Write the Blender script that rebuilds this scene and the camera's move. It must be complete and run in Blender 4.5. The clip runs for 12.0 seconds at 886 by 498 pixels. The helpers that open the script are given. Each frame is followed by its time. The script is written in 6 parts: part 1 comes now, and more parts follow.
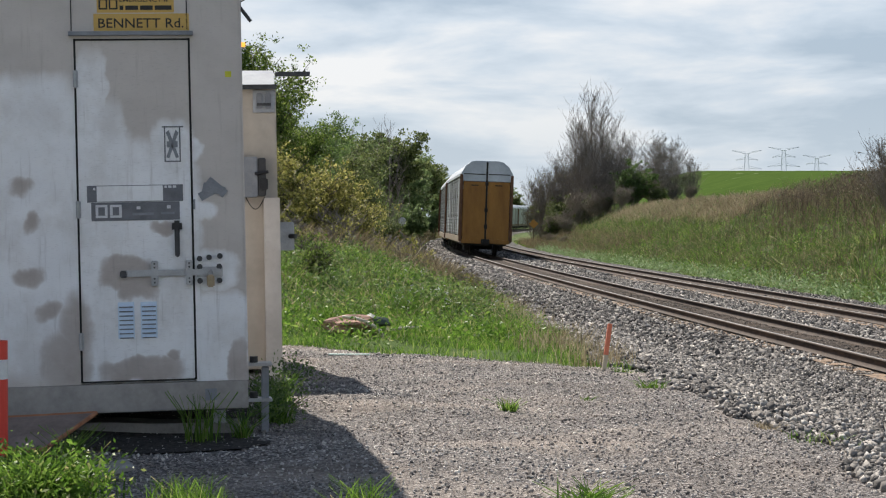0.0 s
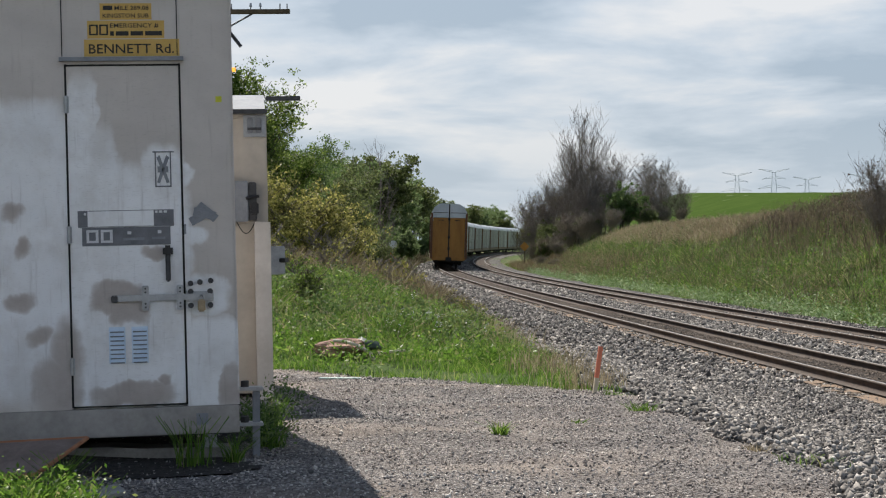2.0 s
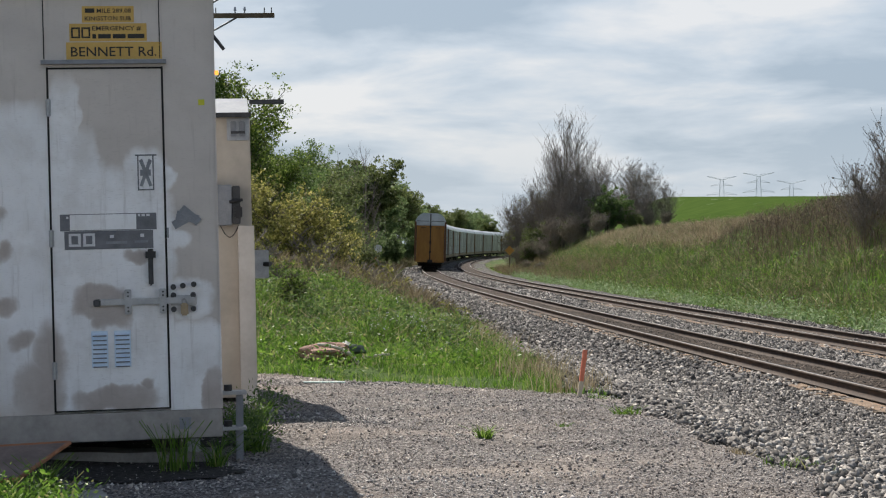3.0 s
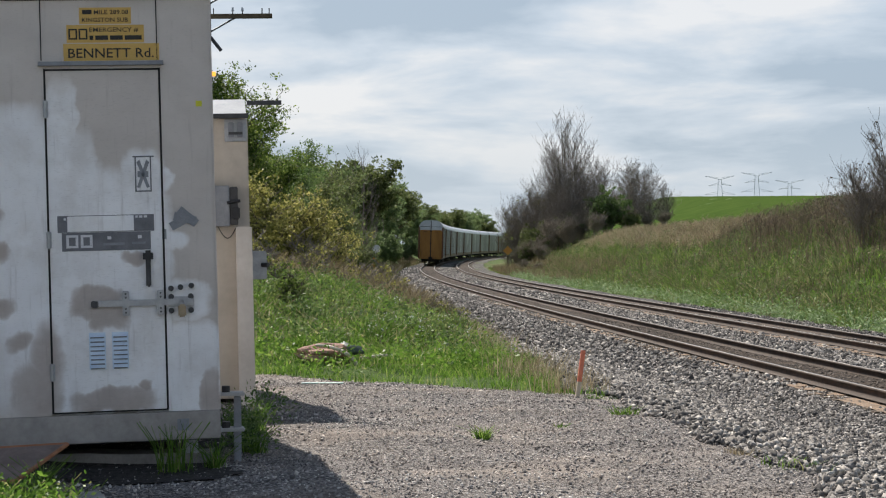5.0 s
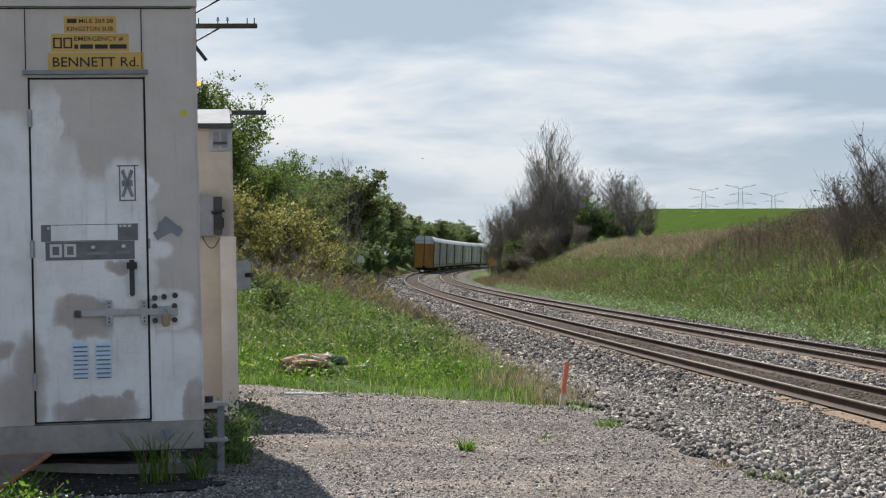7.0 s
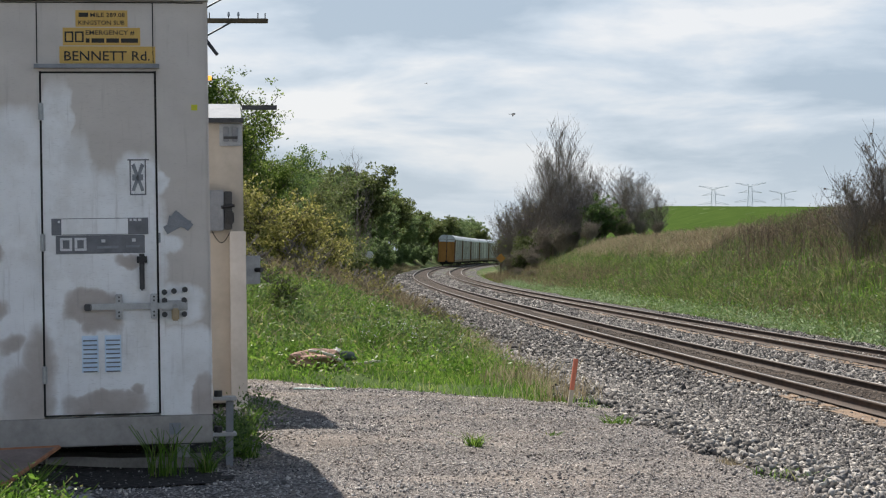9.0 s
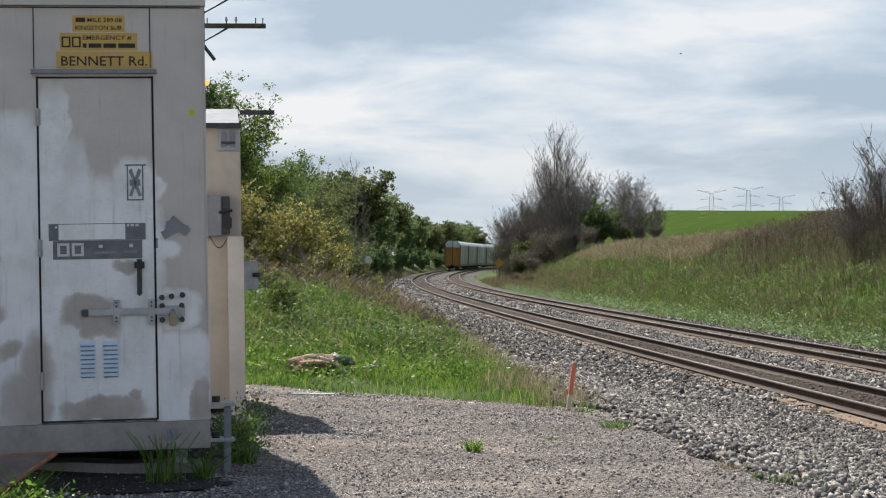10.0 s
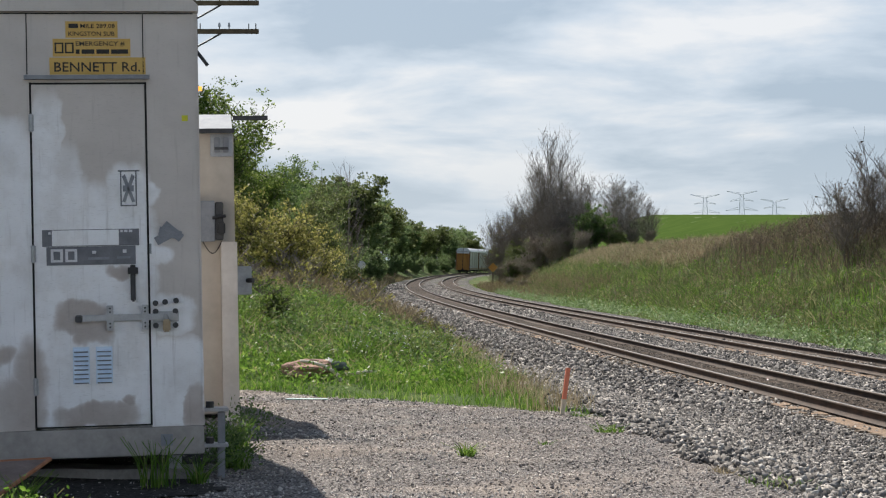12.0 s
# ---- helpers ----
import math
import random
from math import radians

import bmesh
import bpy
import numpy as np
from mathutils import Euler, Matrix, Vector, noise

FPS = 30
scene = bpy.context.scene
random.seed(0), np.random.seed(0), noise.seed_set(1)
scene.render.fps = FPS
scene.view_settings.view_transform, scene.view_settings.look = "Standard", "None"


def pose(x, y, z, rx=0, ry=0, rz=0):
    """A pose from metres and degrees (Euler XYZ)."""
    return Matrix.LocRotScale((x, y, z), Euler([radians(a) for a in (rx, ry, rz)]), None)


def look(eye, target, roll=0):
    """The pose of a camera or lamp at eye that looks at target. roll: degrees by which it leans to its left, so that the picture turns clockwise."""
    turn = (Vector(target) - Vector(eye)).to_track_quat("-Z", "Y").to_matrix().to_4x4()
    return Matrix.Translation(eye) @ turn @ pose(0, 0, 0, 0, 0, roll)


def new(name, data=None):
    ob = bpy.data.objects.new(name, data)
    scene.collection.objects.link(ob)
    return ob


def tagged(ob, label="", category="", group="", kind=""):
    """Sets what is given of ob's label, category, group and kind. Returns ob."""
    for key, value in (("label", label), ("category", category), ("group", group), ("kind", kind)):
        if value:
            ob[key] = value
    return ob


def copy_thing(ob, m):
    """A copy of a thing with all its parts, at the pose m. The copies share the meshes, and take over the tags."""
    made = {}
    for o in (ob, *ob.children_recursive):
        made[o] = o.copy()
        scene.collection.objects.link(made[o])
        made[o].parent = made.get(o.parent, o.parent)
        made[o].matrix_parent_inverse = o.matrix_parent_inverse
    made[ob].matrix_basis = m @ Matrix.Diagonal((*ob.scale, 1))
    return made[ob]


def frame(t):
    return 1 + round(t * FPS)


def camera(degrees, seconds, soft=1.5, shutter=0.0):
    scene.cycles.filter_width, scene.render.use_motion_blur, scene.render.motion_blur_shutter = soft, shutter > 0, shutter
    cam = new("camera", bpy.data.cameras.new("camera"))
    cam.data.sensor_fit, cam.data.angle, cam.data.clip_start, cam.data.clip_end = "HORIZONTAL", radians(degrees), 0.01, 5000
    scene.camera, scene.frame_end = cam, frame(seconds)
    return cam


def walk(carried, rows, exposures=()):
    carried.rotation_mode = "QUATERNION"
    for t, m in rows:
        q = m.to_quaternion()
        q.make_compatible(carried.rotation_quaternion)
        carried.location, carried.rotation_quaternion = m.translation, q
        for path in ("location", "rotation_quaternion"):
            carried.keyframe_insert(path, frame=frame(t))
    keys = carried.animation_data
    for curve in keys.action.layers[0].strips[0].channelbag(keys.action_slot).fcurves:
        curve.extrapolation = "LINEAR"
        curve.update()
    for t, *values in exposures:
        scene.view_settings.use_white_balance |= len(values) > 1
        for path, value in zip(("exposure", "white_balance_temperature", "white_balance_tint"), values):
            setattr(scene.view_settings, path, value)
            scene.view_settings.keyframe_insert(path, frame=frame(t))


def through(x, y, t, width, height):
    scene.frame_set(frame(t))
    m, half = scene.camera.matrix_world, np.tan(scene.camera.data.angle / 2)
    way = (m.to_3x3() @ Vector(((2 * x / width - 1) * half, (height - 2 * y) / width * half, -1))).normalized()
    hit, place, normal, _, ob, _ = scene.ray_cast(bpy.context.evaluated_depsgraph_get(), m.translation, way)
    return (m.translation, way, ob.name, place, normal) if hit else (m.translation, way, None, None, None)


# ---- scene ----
cam = camera(26.5, 12.0, soft=1.15)
walk(cam, [
    (0.0, pose(-0.013, -0.018, 1.396, 89.082, -0.006, 1.234)),
    (0.5, pose(-0.012, -0.024, 1.397, 89.323, 0.014, 1.202)),
    (1.0, pose(-0.010, -0.035, 1.399, 89.488, -0.004, 1.097)),
    (1.5, pose(-0.010, -0.041, 1.400, 89.659, 0.089, 1.066)),
    (2.0, pose(-0.009, -0.045, 1.402, 89.779, 0.195, 0.957)),
    (2.5, pose(-0.005, -0.035, 1.400, 89.881, 0.218, 0.728)),
    (3.0, pose(-0.001, -0.016, 1.396, 89.905, 0.269, 0.505)),
    (5.0, pose(0.003, -0.015, 1.401, 89.907, 0.362, 0.453)),
    (5.5, pose(-0.000, -0.017, 1.402, 90.041, 0.224, 0.424)),
    (6.0, pose(-0.003, -0.024, 1.403, 90.138, 0.023, 0.305)),
    (6.5, pose(-0.002, -0.015, 1.401, 90.237, -0.019, 0.076)),
    (7.0, pose(0.000, -0.007, 1.401, 90.238, 0.086, -0.036)),
    (9.0, pose(-0.004, -0.009, 1.400, 90.118, -0.262, 0.242)),
    (9.5, pose(-0.005, -0.009, 1.400, 90.116, -0.240, 0.248)),
    (10.0, pose(-0.002, 0.009, 1.400, 90.263, -0.155, 0.190)),
    (10.5, pose(-0.004, 0.002, 1.399, 90.362, -0.068, 0.168)),
    (11.0, pose(-0.003, -0.001, 1.402, 90.399, -0.035, 0.193)),
    (11.5, pose(-0.005, 0.004, 1.400, 90.426, -0.056, 0.123)),
    (12.0, pose(0.000, -0.000, 1.400, 90.413, 0.000, -0.000)),
], exposures=((0.0, 0.56), (0.5, 0.49), (1.5, 0.43), (3.0, 0.43), (5.0, 0.48), (7.0, 0.52), (12.0, 0.53)))

# ---- world, sun ----
SUN_AZ = -24.2      # degrees from +y, negative is to the left of the view
SUN_EL = 46.5
world = bpy.data.worlds.new("overcast_sky")
scene.world = world
world.use_nodes = True
_n, _l = world.node_tree.nodes, world.node_tree.links
_n.clear()


def wn(kind, **kw):
    node = _n.new(kind)
    for k, v in kw.items():
        if k == "operation":
            node.operation = v
        elif k == "blend_type":
            node.blend_type = v
        elif k == "data_type":
            node.data_type = v
    return node


def build_sky():
    """Blue Nishita sky behind a layer of broken grey-white cloud that flattens towards the horizon."""
    out = wn("ShaderNodeOutputWorld")
    sky = wn("ShaderNodeTexSky")
    sky.sky_type = "NISHITA"
    sky.sun_disc = False
    sky.sun_elevation = radians(SUN_EL)
    sky.sun_rotation = radians(SUN_AZ)
    sky.dust_density = 2.0
    bg_sky = wn("ShaderNodeBackground")
    bg_sky.inputs["Strength"].default_value = 0.08
    _l.new(sky.outputs[0], bg_sky.inputs["Color"])
    co = wn("ShaderNodeTexCoord")
    sep = wn("ShaderNodeSeparateXYZ")
    _l.new(co.outputs["Generated"], sep.inputs[0])
    up = wn("ShaderNodeMath", operation="MAXIMUM")
    _l.new(sep.outputs["Z"], up.inputs[0])
    up.inputs[1].default_value = 0.0
    plus = wn("ShaderNodeMath", operation="ADD")
    _l.new(up.outputs[0], plus.inputs[0])
    plus.inputs[1].default_value = 0.17
    flat = []
    for axis in "XY":
        d = wn("ShaderNodeMath", operation="DIVIDE")
        _l.new(sep.outputs[axis], d.inputs[0])
        _l.new(plus.outputs[0], d.inputs[1])
        flat.append(d)
    vec = wn("ShaderNodeCombineXYZ")
    _l.new(flat[0].outputs[0], vec.inputs[0])
    _l.new(flat[1].outputs[0], vec.inputs[1])
    big = wn("ShaderNodeTexNoise")
    big.inputs["Scale"].default_value = 1.7
    big.inputs["Detail"].default_value = 8.0
    big.inputs["Roughness"].default_value = 0.55
    big.inputs["Distortion"].default_value = 0.25
    _l.new(vec.outputs[0], big.inputs["Vector"])
    shade = wn("ShaderNodeValToRGB")
    el = shade.color_ramp.elements
    el[0].position, el[0].color = 0.38, (0.40, 0.50, 0.62, 1)
    el[1].position, el[1].color = 0.62, (0.83, 0.845, 0.875, 1)
    mid = el.new(0.50)
    mid.color = (0.585, 0.67, 0.775, 1)
    _l.new(big.outputs["Fac"], shade.inputs[0])
    fade = wn("ShaderNodeMapRange")
    _l.new(sep.outputs["Z"], fade.inputs["Value"])
    fade.inputs["From Min"].default_value, fade.inputs["From Max"].default_value = -0.01, 0.07
    mix = wn("ShaderNodeMix", data_type="RGBA")
    _l.new(fade.outputs[0], mix.inputs["Factor"])
    mix.inputs["A"].default_value = (0.55, 0.655, 0.76, 1)
    _l.new(shade.outputs[0], mix.inputs["B"])
    bg_cloud = wn("ShaderNodeBackground")
    high = wn("ShaderNodeMapRange")
    _l.new(sep.outputs["Z"], high.inputs["Value"])
    for k, x in (("From Min", 0.30), ("From Max", 0.62), ("To Min", 0.0), ("To Max", 0.9)):
        high.inputs[k].default_value = x
    clear = wn("ShaderNodeMix", data_type="RGBA")      # the cloud opens to deeper blue overhead
    _l.new(high.outputs[0], clear.inputs["Factor"])
    _l.new(mix.outputs["Result"], clear.inputs["A"])
    clear.inputs["B"].default_value = (0.07, 0.13, 0.25, 1)
    _l.new(clear.outputs["Result"], bg_cloud.inputs["Color"])
    bg_cloud.inputs["Strength"].default_value = 0.72
    both = wn("ShaderNodeMixShader")
    both.inputs[0].default_value = 0.88
    _l.new(bg_sky.outputs[0], both.inputs[1])
    _l.new(bg_cloud.outputs[0], both.inputs[2])
    _l.new(both.outputs[0], out.inputs[0])


build_sky()
sun = new("sun", bpy.data.lights.new("sun", "SUN"))
sun.data.energy = 5.0
sun.data.angle = radians(0.6)
sun.data.color = (1.0, 0.935, 0.845)
_a, _e = radians(SUN_AZ), radians(SUN_EL)
sun.matrix_world = look((0, 0, 60), (-math.sin(_a) * 60, -math.cos(_a) * 60, 60 - 60 * math.tan(_e)))

# ---- materials ----
class Mat:
    """A small helper round a node material."""

    def __init__(self, name, rough=0.6, metal=0.0, spec=0.5):
        self.m = bpy.data.materials.new(name)
        self.m.use_nodes = True
        self.t = self.m.node_tree
        self.b = self.t.nodes["Principled BSDF"]
        self.b.inputs["Roughness"].default_value = rough
        self.b.inputs["Metallic"].default_value = metal
        self.b.inputs["Specular IOR Level"].default_value = spec
        self.co = self.t.nodes.new("ShaderNodeTexCoord")

    def node(self, kind):
        return self.t.nodes.new(kind)

    def link(self, a, b):
        self.t.links.new(a, b)

    def noise(self, scale, detail=4.0, rough=0.55, stretch=(1, 1, 1), source="Object"):
        n = self.node("ShaderNodeTexNoise")
        mp = self.node("ShaderNodeMapping")
        mp.inputs["Scale"].default_value = stretch
        self.link(self.co.outputs[source], mp.inputs["Vector"])
        self.link(mp.outputs[0], n.inputs["Vector"])
        n.inputs["Scale"].default_value = scale
        n.inputs["Detail"].default_value = detail
        n.inputs["Roughness"].default_value = rough
        return n.outputs["Fac"]

    def ramp(self, fac, stops):
        r = self.node("ShaderNodeValToRGB")
        el = r.color_ramp.elements
        while len(el) < len(stops):
            el.new(0.5)
        for e, (p, c) in zip(el, stops):
            e.position, e.color = p, (*c, 1)
        self.link(fac, r.inputs[0])
        return r.outputs[0]

    def mix(self, fac, a, b, blend="MIX"):
        n = self.node("ShaderNodeMix")
        n.data_type = "RGBA"
        n.blend_type = blend
        for v, s in ((fac, n.inputs["Factor"]), (a, n.inputs["A"]), (b, n.inputs["B"])):
            if isinstance(v, (int, float)):
                s.default_value = v
            elif isinstance(v, tuple):
                s.default_value = (*v, 1)
            else:
                self.link(v, s)
        return n.outputs["Result"]

    def math(self, op, a, b=0.0, c=0.0):
        n = self.node("ShaderNodeMath")
        n.operation = op
        for v, s in zip((a, b, c), n.inputs):
            if isinstance(v, (int, float)):
                s.default_value = v
            else:
                self.link(v, s)
        return n.outputs[0]

    def span(self, v, lo, hi, a=0.0, b=1.0):
        n = self.node("ShaderNodeMapRange")
        n.interpolation_type = "SMOOTHSTEP"
        self.link(v, n.inputs["Value"])
        for k, x in (("From Min", lo), ("From Max", hi), ("To Min", a), ("To Max", b)):
            n.inputs[k].default_value = x
        return n.outputs[0]

    def island(self):
        return self.node("ShaderNodeNewGeometry").outputs["Random Per Island"]

    def each(self):
        return self.node("ShaderNodeObjectInfo").outputs["Random"]

    def color(self, c):
        if isinstance(c, tuple):
            self.b.inputs["Base Color"].default_value = (*c, 1)
        else:
            self.link(c, self.b.inputs["Base Color"])
        return self

    def rough(self, r):
        self.link(r, self.b.inputs["Roughness"])
        return self

    def bump(self, h, strength=0.4, dist=0.01):
        n = self.node("ShaderNodeBump")
        n.inputs["Strength"].default_value = strength
        n.inputs["Distance"].default_value = dist
        self.link(h, n.inputs["Height"])
        self.link(n.outputs[0], self.b.inputs["Normal"])
        return self


def plain(name, a, b, scale=6.0, rough=0.6, metal=0.0, bump=0.15, dist=0.004, stretch=(1, 1, 1), spec=0.5):
    """Two tones mixed by coarse and fine noise, with a fine relief."""
    m = Mat(name, rough, metal, spec)
    coarse, fine = m.noise(scale, 5, 0.6, stretch), m.noise(scale * 9, 3, 0.6, stretch)
    f = m.math("ADD", m.math("MULTIPLY", coarse, 0.7), m.math("MULTIPLY", fine, 0.3))
    m.color(m.ramp(f, [(0.36, a), (0.64, b)]))
    m.bump(fine, bump, dist)
    return m.m


def leafy(name, stops, rough=0.55, through=0.52):
    """Foliage: a tone of its own for each leaf, and light that comes through it."""
    m = Mat(name, rough, 0.0, 0.3)
    tone = m.ramp(m.island(), stops)
    patch = m.noise(0.9, 3)
    tone = m.mix(m.span(patch, 0.35, 0.7, 0.0, 0.45), tone, m.mix(1.0, tone, (0.55, 0.62, 0.5), "MULTIPLY"))
    m.color(tone)
    tr = m.node("ShaderNodeBsdfTranslucent")
    m.link(tone, tr.inputs["Color"])
    mx = m.node("ShaderNodeMixShader")
    mx.inputs[0].default_value = through
    out = m.t.nodes["Material Output"]
    m.link(m.b.outputs[0], mx.inputs[1])
    m.link(tr.outputs[0], mx.inputs[2])
    m.link(mx.outputs[0], out.inputs["Surface"])
    return m.m


def stone_mat(name, stops, rough=0.85, patchy=False):
    m = Mat(name, rough, 0.0, 0.3)
    speck = m.noise(60, 3)
    tone = m.ramp(m.island(), stops)
    if patchy:      # dusty and darker stretches
        tone = m.mix(m.span(m.noise(0.55, 4, 0.6), 0.42, 0.62, 0.0, 0.55), tone, (0.50, 0.42, 0.355))
        tone = m.mix(m.span(m.noise(0.8, 4, 0.6, (0.5, 1.7, 1)), 0.46, 0.64, 0.0, 0.75), tone, m.mix(1.0, tone, (0.46, 0.45, 0.46), "MULTIPLY"))
    m.color(m.mix(m.span(speck, 0.35, 0.7, 0.0, 0.4), tone, m.mix(1.0, tone, (0.6, 0.58, 0.55), "MULTIPLY")))
    m.bump(speck, 0.3, 0.004)
    return m.m


def ground_mat():
    m = Mat("grassy_soil", 0.95, 0.0, 0.1)
    big, mid, fine = m.noise(0.22, 4), m.noise(2.2, 5), m.noise(26, 4)
    grass = m.ramp(mid, [(0.3, (0.045, 0.075, 0.02)), (0.55, (0.075, 0.12, 0.03)), (0.75, (0.13, 0.15, 0.055))])
    dry = m.ramp(fine, [(0.3, (0.10, 0.085, 0.05)), (0.7, (0.24, 0.20, 0.12))])
    m.color(m.mix(m.span(big, 0.5, 0.64, 0.0, 0.75), grass, dry))
    m.bump(fine, 0.8, 0.05)
    return m.m


def gravel_mat(name, stops, scale, patchy=0.35, bump=0.9, dist=0.02, earth=(0.20, 0.17, 0.14)):
    """Loose stone: cells of many tones with shade painted into the gaps between them."""
    m = Mat(name, 0.92, 0.0, 0.2)
    v = m.node("ShaderNodeTexVoronoi")
    v.inputs["Scale"].default_value = scale
    v.inputs["Randomness"].default_value = 1.0
    m.link(m.co.outputs["Object"], v.inputs["Vector"])
    sp = m.node("ShaderNodeSeparateColor")
    m.link(v.outputs["Color"], sp.inputs[0])
    tone = m.ramp(sp.outputs[0], stops)
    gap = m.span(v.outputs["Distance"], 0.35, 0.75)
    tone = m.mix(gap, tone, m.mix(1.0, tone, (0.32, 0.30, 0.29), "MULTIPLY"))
    tone = m.mix(m.span(m.noise(0.7, 5, 0.6), 0.45, 0.72, 0.0, patchy), tone, earth)
    tone = m.mix(m.span(m.noise(1.0, 4, 0.6, (0.45, 1.6, 1)), 0.5, 0.68, 0.0, patchy), tone, m.mix(1.0, tone, (0.52, 0.51, 0.52), "MULTIPLY"))
    m.color(tone)
    m.bump(m.math("ADD", m.math("MULTIPLY", v.outputs["Distance"], -1.0), m.noise(scale * 2.5, 2)), bump, dist)
    return m.m


M_GROUND = ground_mat()
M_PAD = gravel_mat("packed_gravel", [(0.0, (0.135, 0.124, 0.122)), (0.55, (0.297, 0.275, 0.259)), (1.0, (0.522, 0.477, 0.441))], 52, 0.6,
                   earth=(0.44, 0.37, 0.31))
# bed tone darkened to give shaded gaps between the loose stones
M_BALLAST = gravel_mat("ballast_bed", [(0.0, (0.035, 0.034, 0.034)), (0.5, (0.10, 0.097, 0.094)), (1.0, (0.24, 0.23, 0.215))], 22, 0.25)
M_STONE = stone_mat("ballast_stone", [(0.0, (0.052, 0.049, 0.048)), (0.4, (0.135, 0.125, 0.117)), (0.75, (0.30, 0.277, 0.255)), (1.0, (0.56, 0.52, 0.475))])
M_PEBBLE = stone_mat("gravel_stone", [(0.0, (0.09, 0.087, 0.088)), (0.4, (0.31, 0.29, 0.278)), (0.8, (0.58, 0.54, 0.50)), (1.0, (0.82, 0.78, 0.73))], 0.85, True)
M_FIELD = plain("young_crop", (0.045, 0.08, 0.02), (0.07, 0.108, 0.027), 0.3, 1.0, 0, 0.5, 0.05, (1, 1, 1), 0.0)
M_RAIL_SIDE = plain("rusty_rail_web", (0.035, 0.024, 0.019), (0.085, 0.055, 0.04), 5, 0.8, 0.2, 0.3)
M_RAIL_TOP = plain("polished_rail_head", (0.10, 0.09, 0.085), (0.17, 0.155, 0.145), 3, 0.5, 0.8, 0.05, 0.001, (1, 0.05, 1))
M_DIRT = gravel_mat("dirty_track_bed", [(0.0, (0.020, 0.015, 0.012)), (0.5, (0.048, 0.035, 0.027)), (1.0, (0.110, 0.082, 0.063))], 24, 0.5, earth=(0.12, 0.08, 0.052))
M_DIRTSTONE = stone_mat("rusty_ballast_stone", [(0.0, (0.030, 0.025, 0.021)), (0.5, (0.076, 0.061, 0.050)), (1.0, (0.18, 0.145, 0.12))])
M_TIE = plain("weathered_tie", (0.06, 0.043, 0.03), (0.17, 0.125, 0.085), 4, 0.9, 0, 0.6, 0.01)
M_SPOIL = plain("sandy_fines", (0.17, 0.112, 0.072), (0.32, 0.225, 0.15), 5, 0.95, 0, 0.7, 0.02)
M_BARK = plain("bark", (0.055, 0.045, 0.036), (0.13, 0.11, 0.09), 7, 0.9, 0, 0.6, 0.02, (1, 1, 0.3))
M_TWIG = plain("grey_twig", (0.13, 0.112, 0.096), (0.25, 0.217, 0.19), 7, 0.9, 0, 0.3, 0.01)
M_LEAF_GREEN = leafy("fresh_leaves", [(0.0, (0.051, 0.089, 0.017)), (0.5, (0.119, 0.187, 0.034)), (1.0, (0.272, 0.340, 0.085))])
M_LEAF_DARK = leafy("deep_green_leaves", [(0.0, (0.060, 0.108, 0.034)), (0.5, (0.120, 0.190, 0.060)), (1.0, (0.215, 0.290, 0.110))])
M_LEAF_YELLOW = leafy("yellow_blossom", [(0.0, (0.102, 0.115, 0.030)), (0.5, (0.246, 0.242, 0.064)), (1.0, (0.468, 0.425, 0.153))])
M_LEAF_OLIVE = leafy("olive_leaves", [(0.0, (0.060, 0.080, 0.026)), (0.5, (0.130, 0.165, 0.054)), (1.0, (0.240, 0.270, 0.110))])
# far foliage: haze and missing light mixed into a paler leaf colour
M_LEAF_FAR = leafy("haze_paled_leaves", [(0.0, (0.090, 0.140, 0.055)), (0.5, (0.160, 0.225, 0.090)), (1.0, (0.260, 0.325, 0.150))], 0.6, 0.62)
M_GRASS = leafy("spring_grass", [(0.0, (0.054, 0.114, 0.018)), (0.5, (0.136, 0.255, 0.036)), (0.88, (0.248, 0.372, 0.070)), (1.0, (0.405, 0.370, 0.176))], 0.45, 0.5)
M_BANKGRASS = leafy("bank_grass", [(0.0, (0.054, 0.090, 0.025)), (0.45, (0.122, 0.178, 0.050)), (0.75, (0.205, 0.240, 0.088)), (1.0, (0.390, 0.340, 0.205))], 0.6, 0.5)
M_DRY = leafy("dry_grass", [(0.0, (0.212, 0.170, 0.106)), (0.6, (0.365, 0.297, 0.196)), (1.0, (0.510, 0.442, 0.315))], 0.7, 0.4)
M_WEED = leafy("pale_weeds", [(0.0, (0.119, 0.187, 0.068)), (0.6, (0.230, 0.332, 0.145)), (1.0, (0.425, 0.510, 0.323))], 0.6, 0.45)
M_SCRUB = leafy("brown_scrub", [(0.0, (0.085, 0.064, 0.048)), (0.6, (0.175, 0.133, 0.100)), (1.0, (0.330, 0.265, 0.190))], 0.8, 0.2)
M_TAN = leafy("tan_brush", [(0.0, (0.130, 0.098, 0.062)), (0.6, (0.250, 0.195, 0.125)), (1.0, (0.400, 0.330, 0.220))], 0.8, 0.3)
M_STEEL_DARK = plain("dark_steel", (0.045, 0.047, 0.05), (0.09, 0.09, 0.095), 9, 0.55, 0.6)
M_GALV = plain("galvanised_steel", (0.30, 0.31, 0.33), (0.44, 0.45, 0.47), 9, 0.42, 0.75)
M_BLACK = plain("black_plastic", (0.012, 0.012, 0.014), (0.03, 0.03, 0.033), 12, 0.5)
M_CONCRETE = plain("grey_concrete", (0.19, 0.18, 0.17), (0.34, 0.32, 0.30), 5, 0.9, 0, 0.6, 0.01)
# ---- mesh helpers ----
def smooth(v, lo, hi):
    t = np.clip((np.asarray(v, float) - lo) / (hi - lo), 0, 1)
    return t * t * (3 - 2 * t)


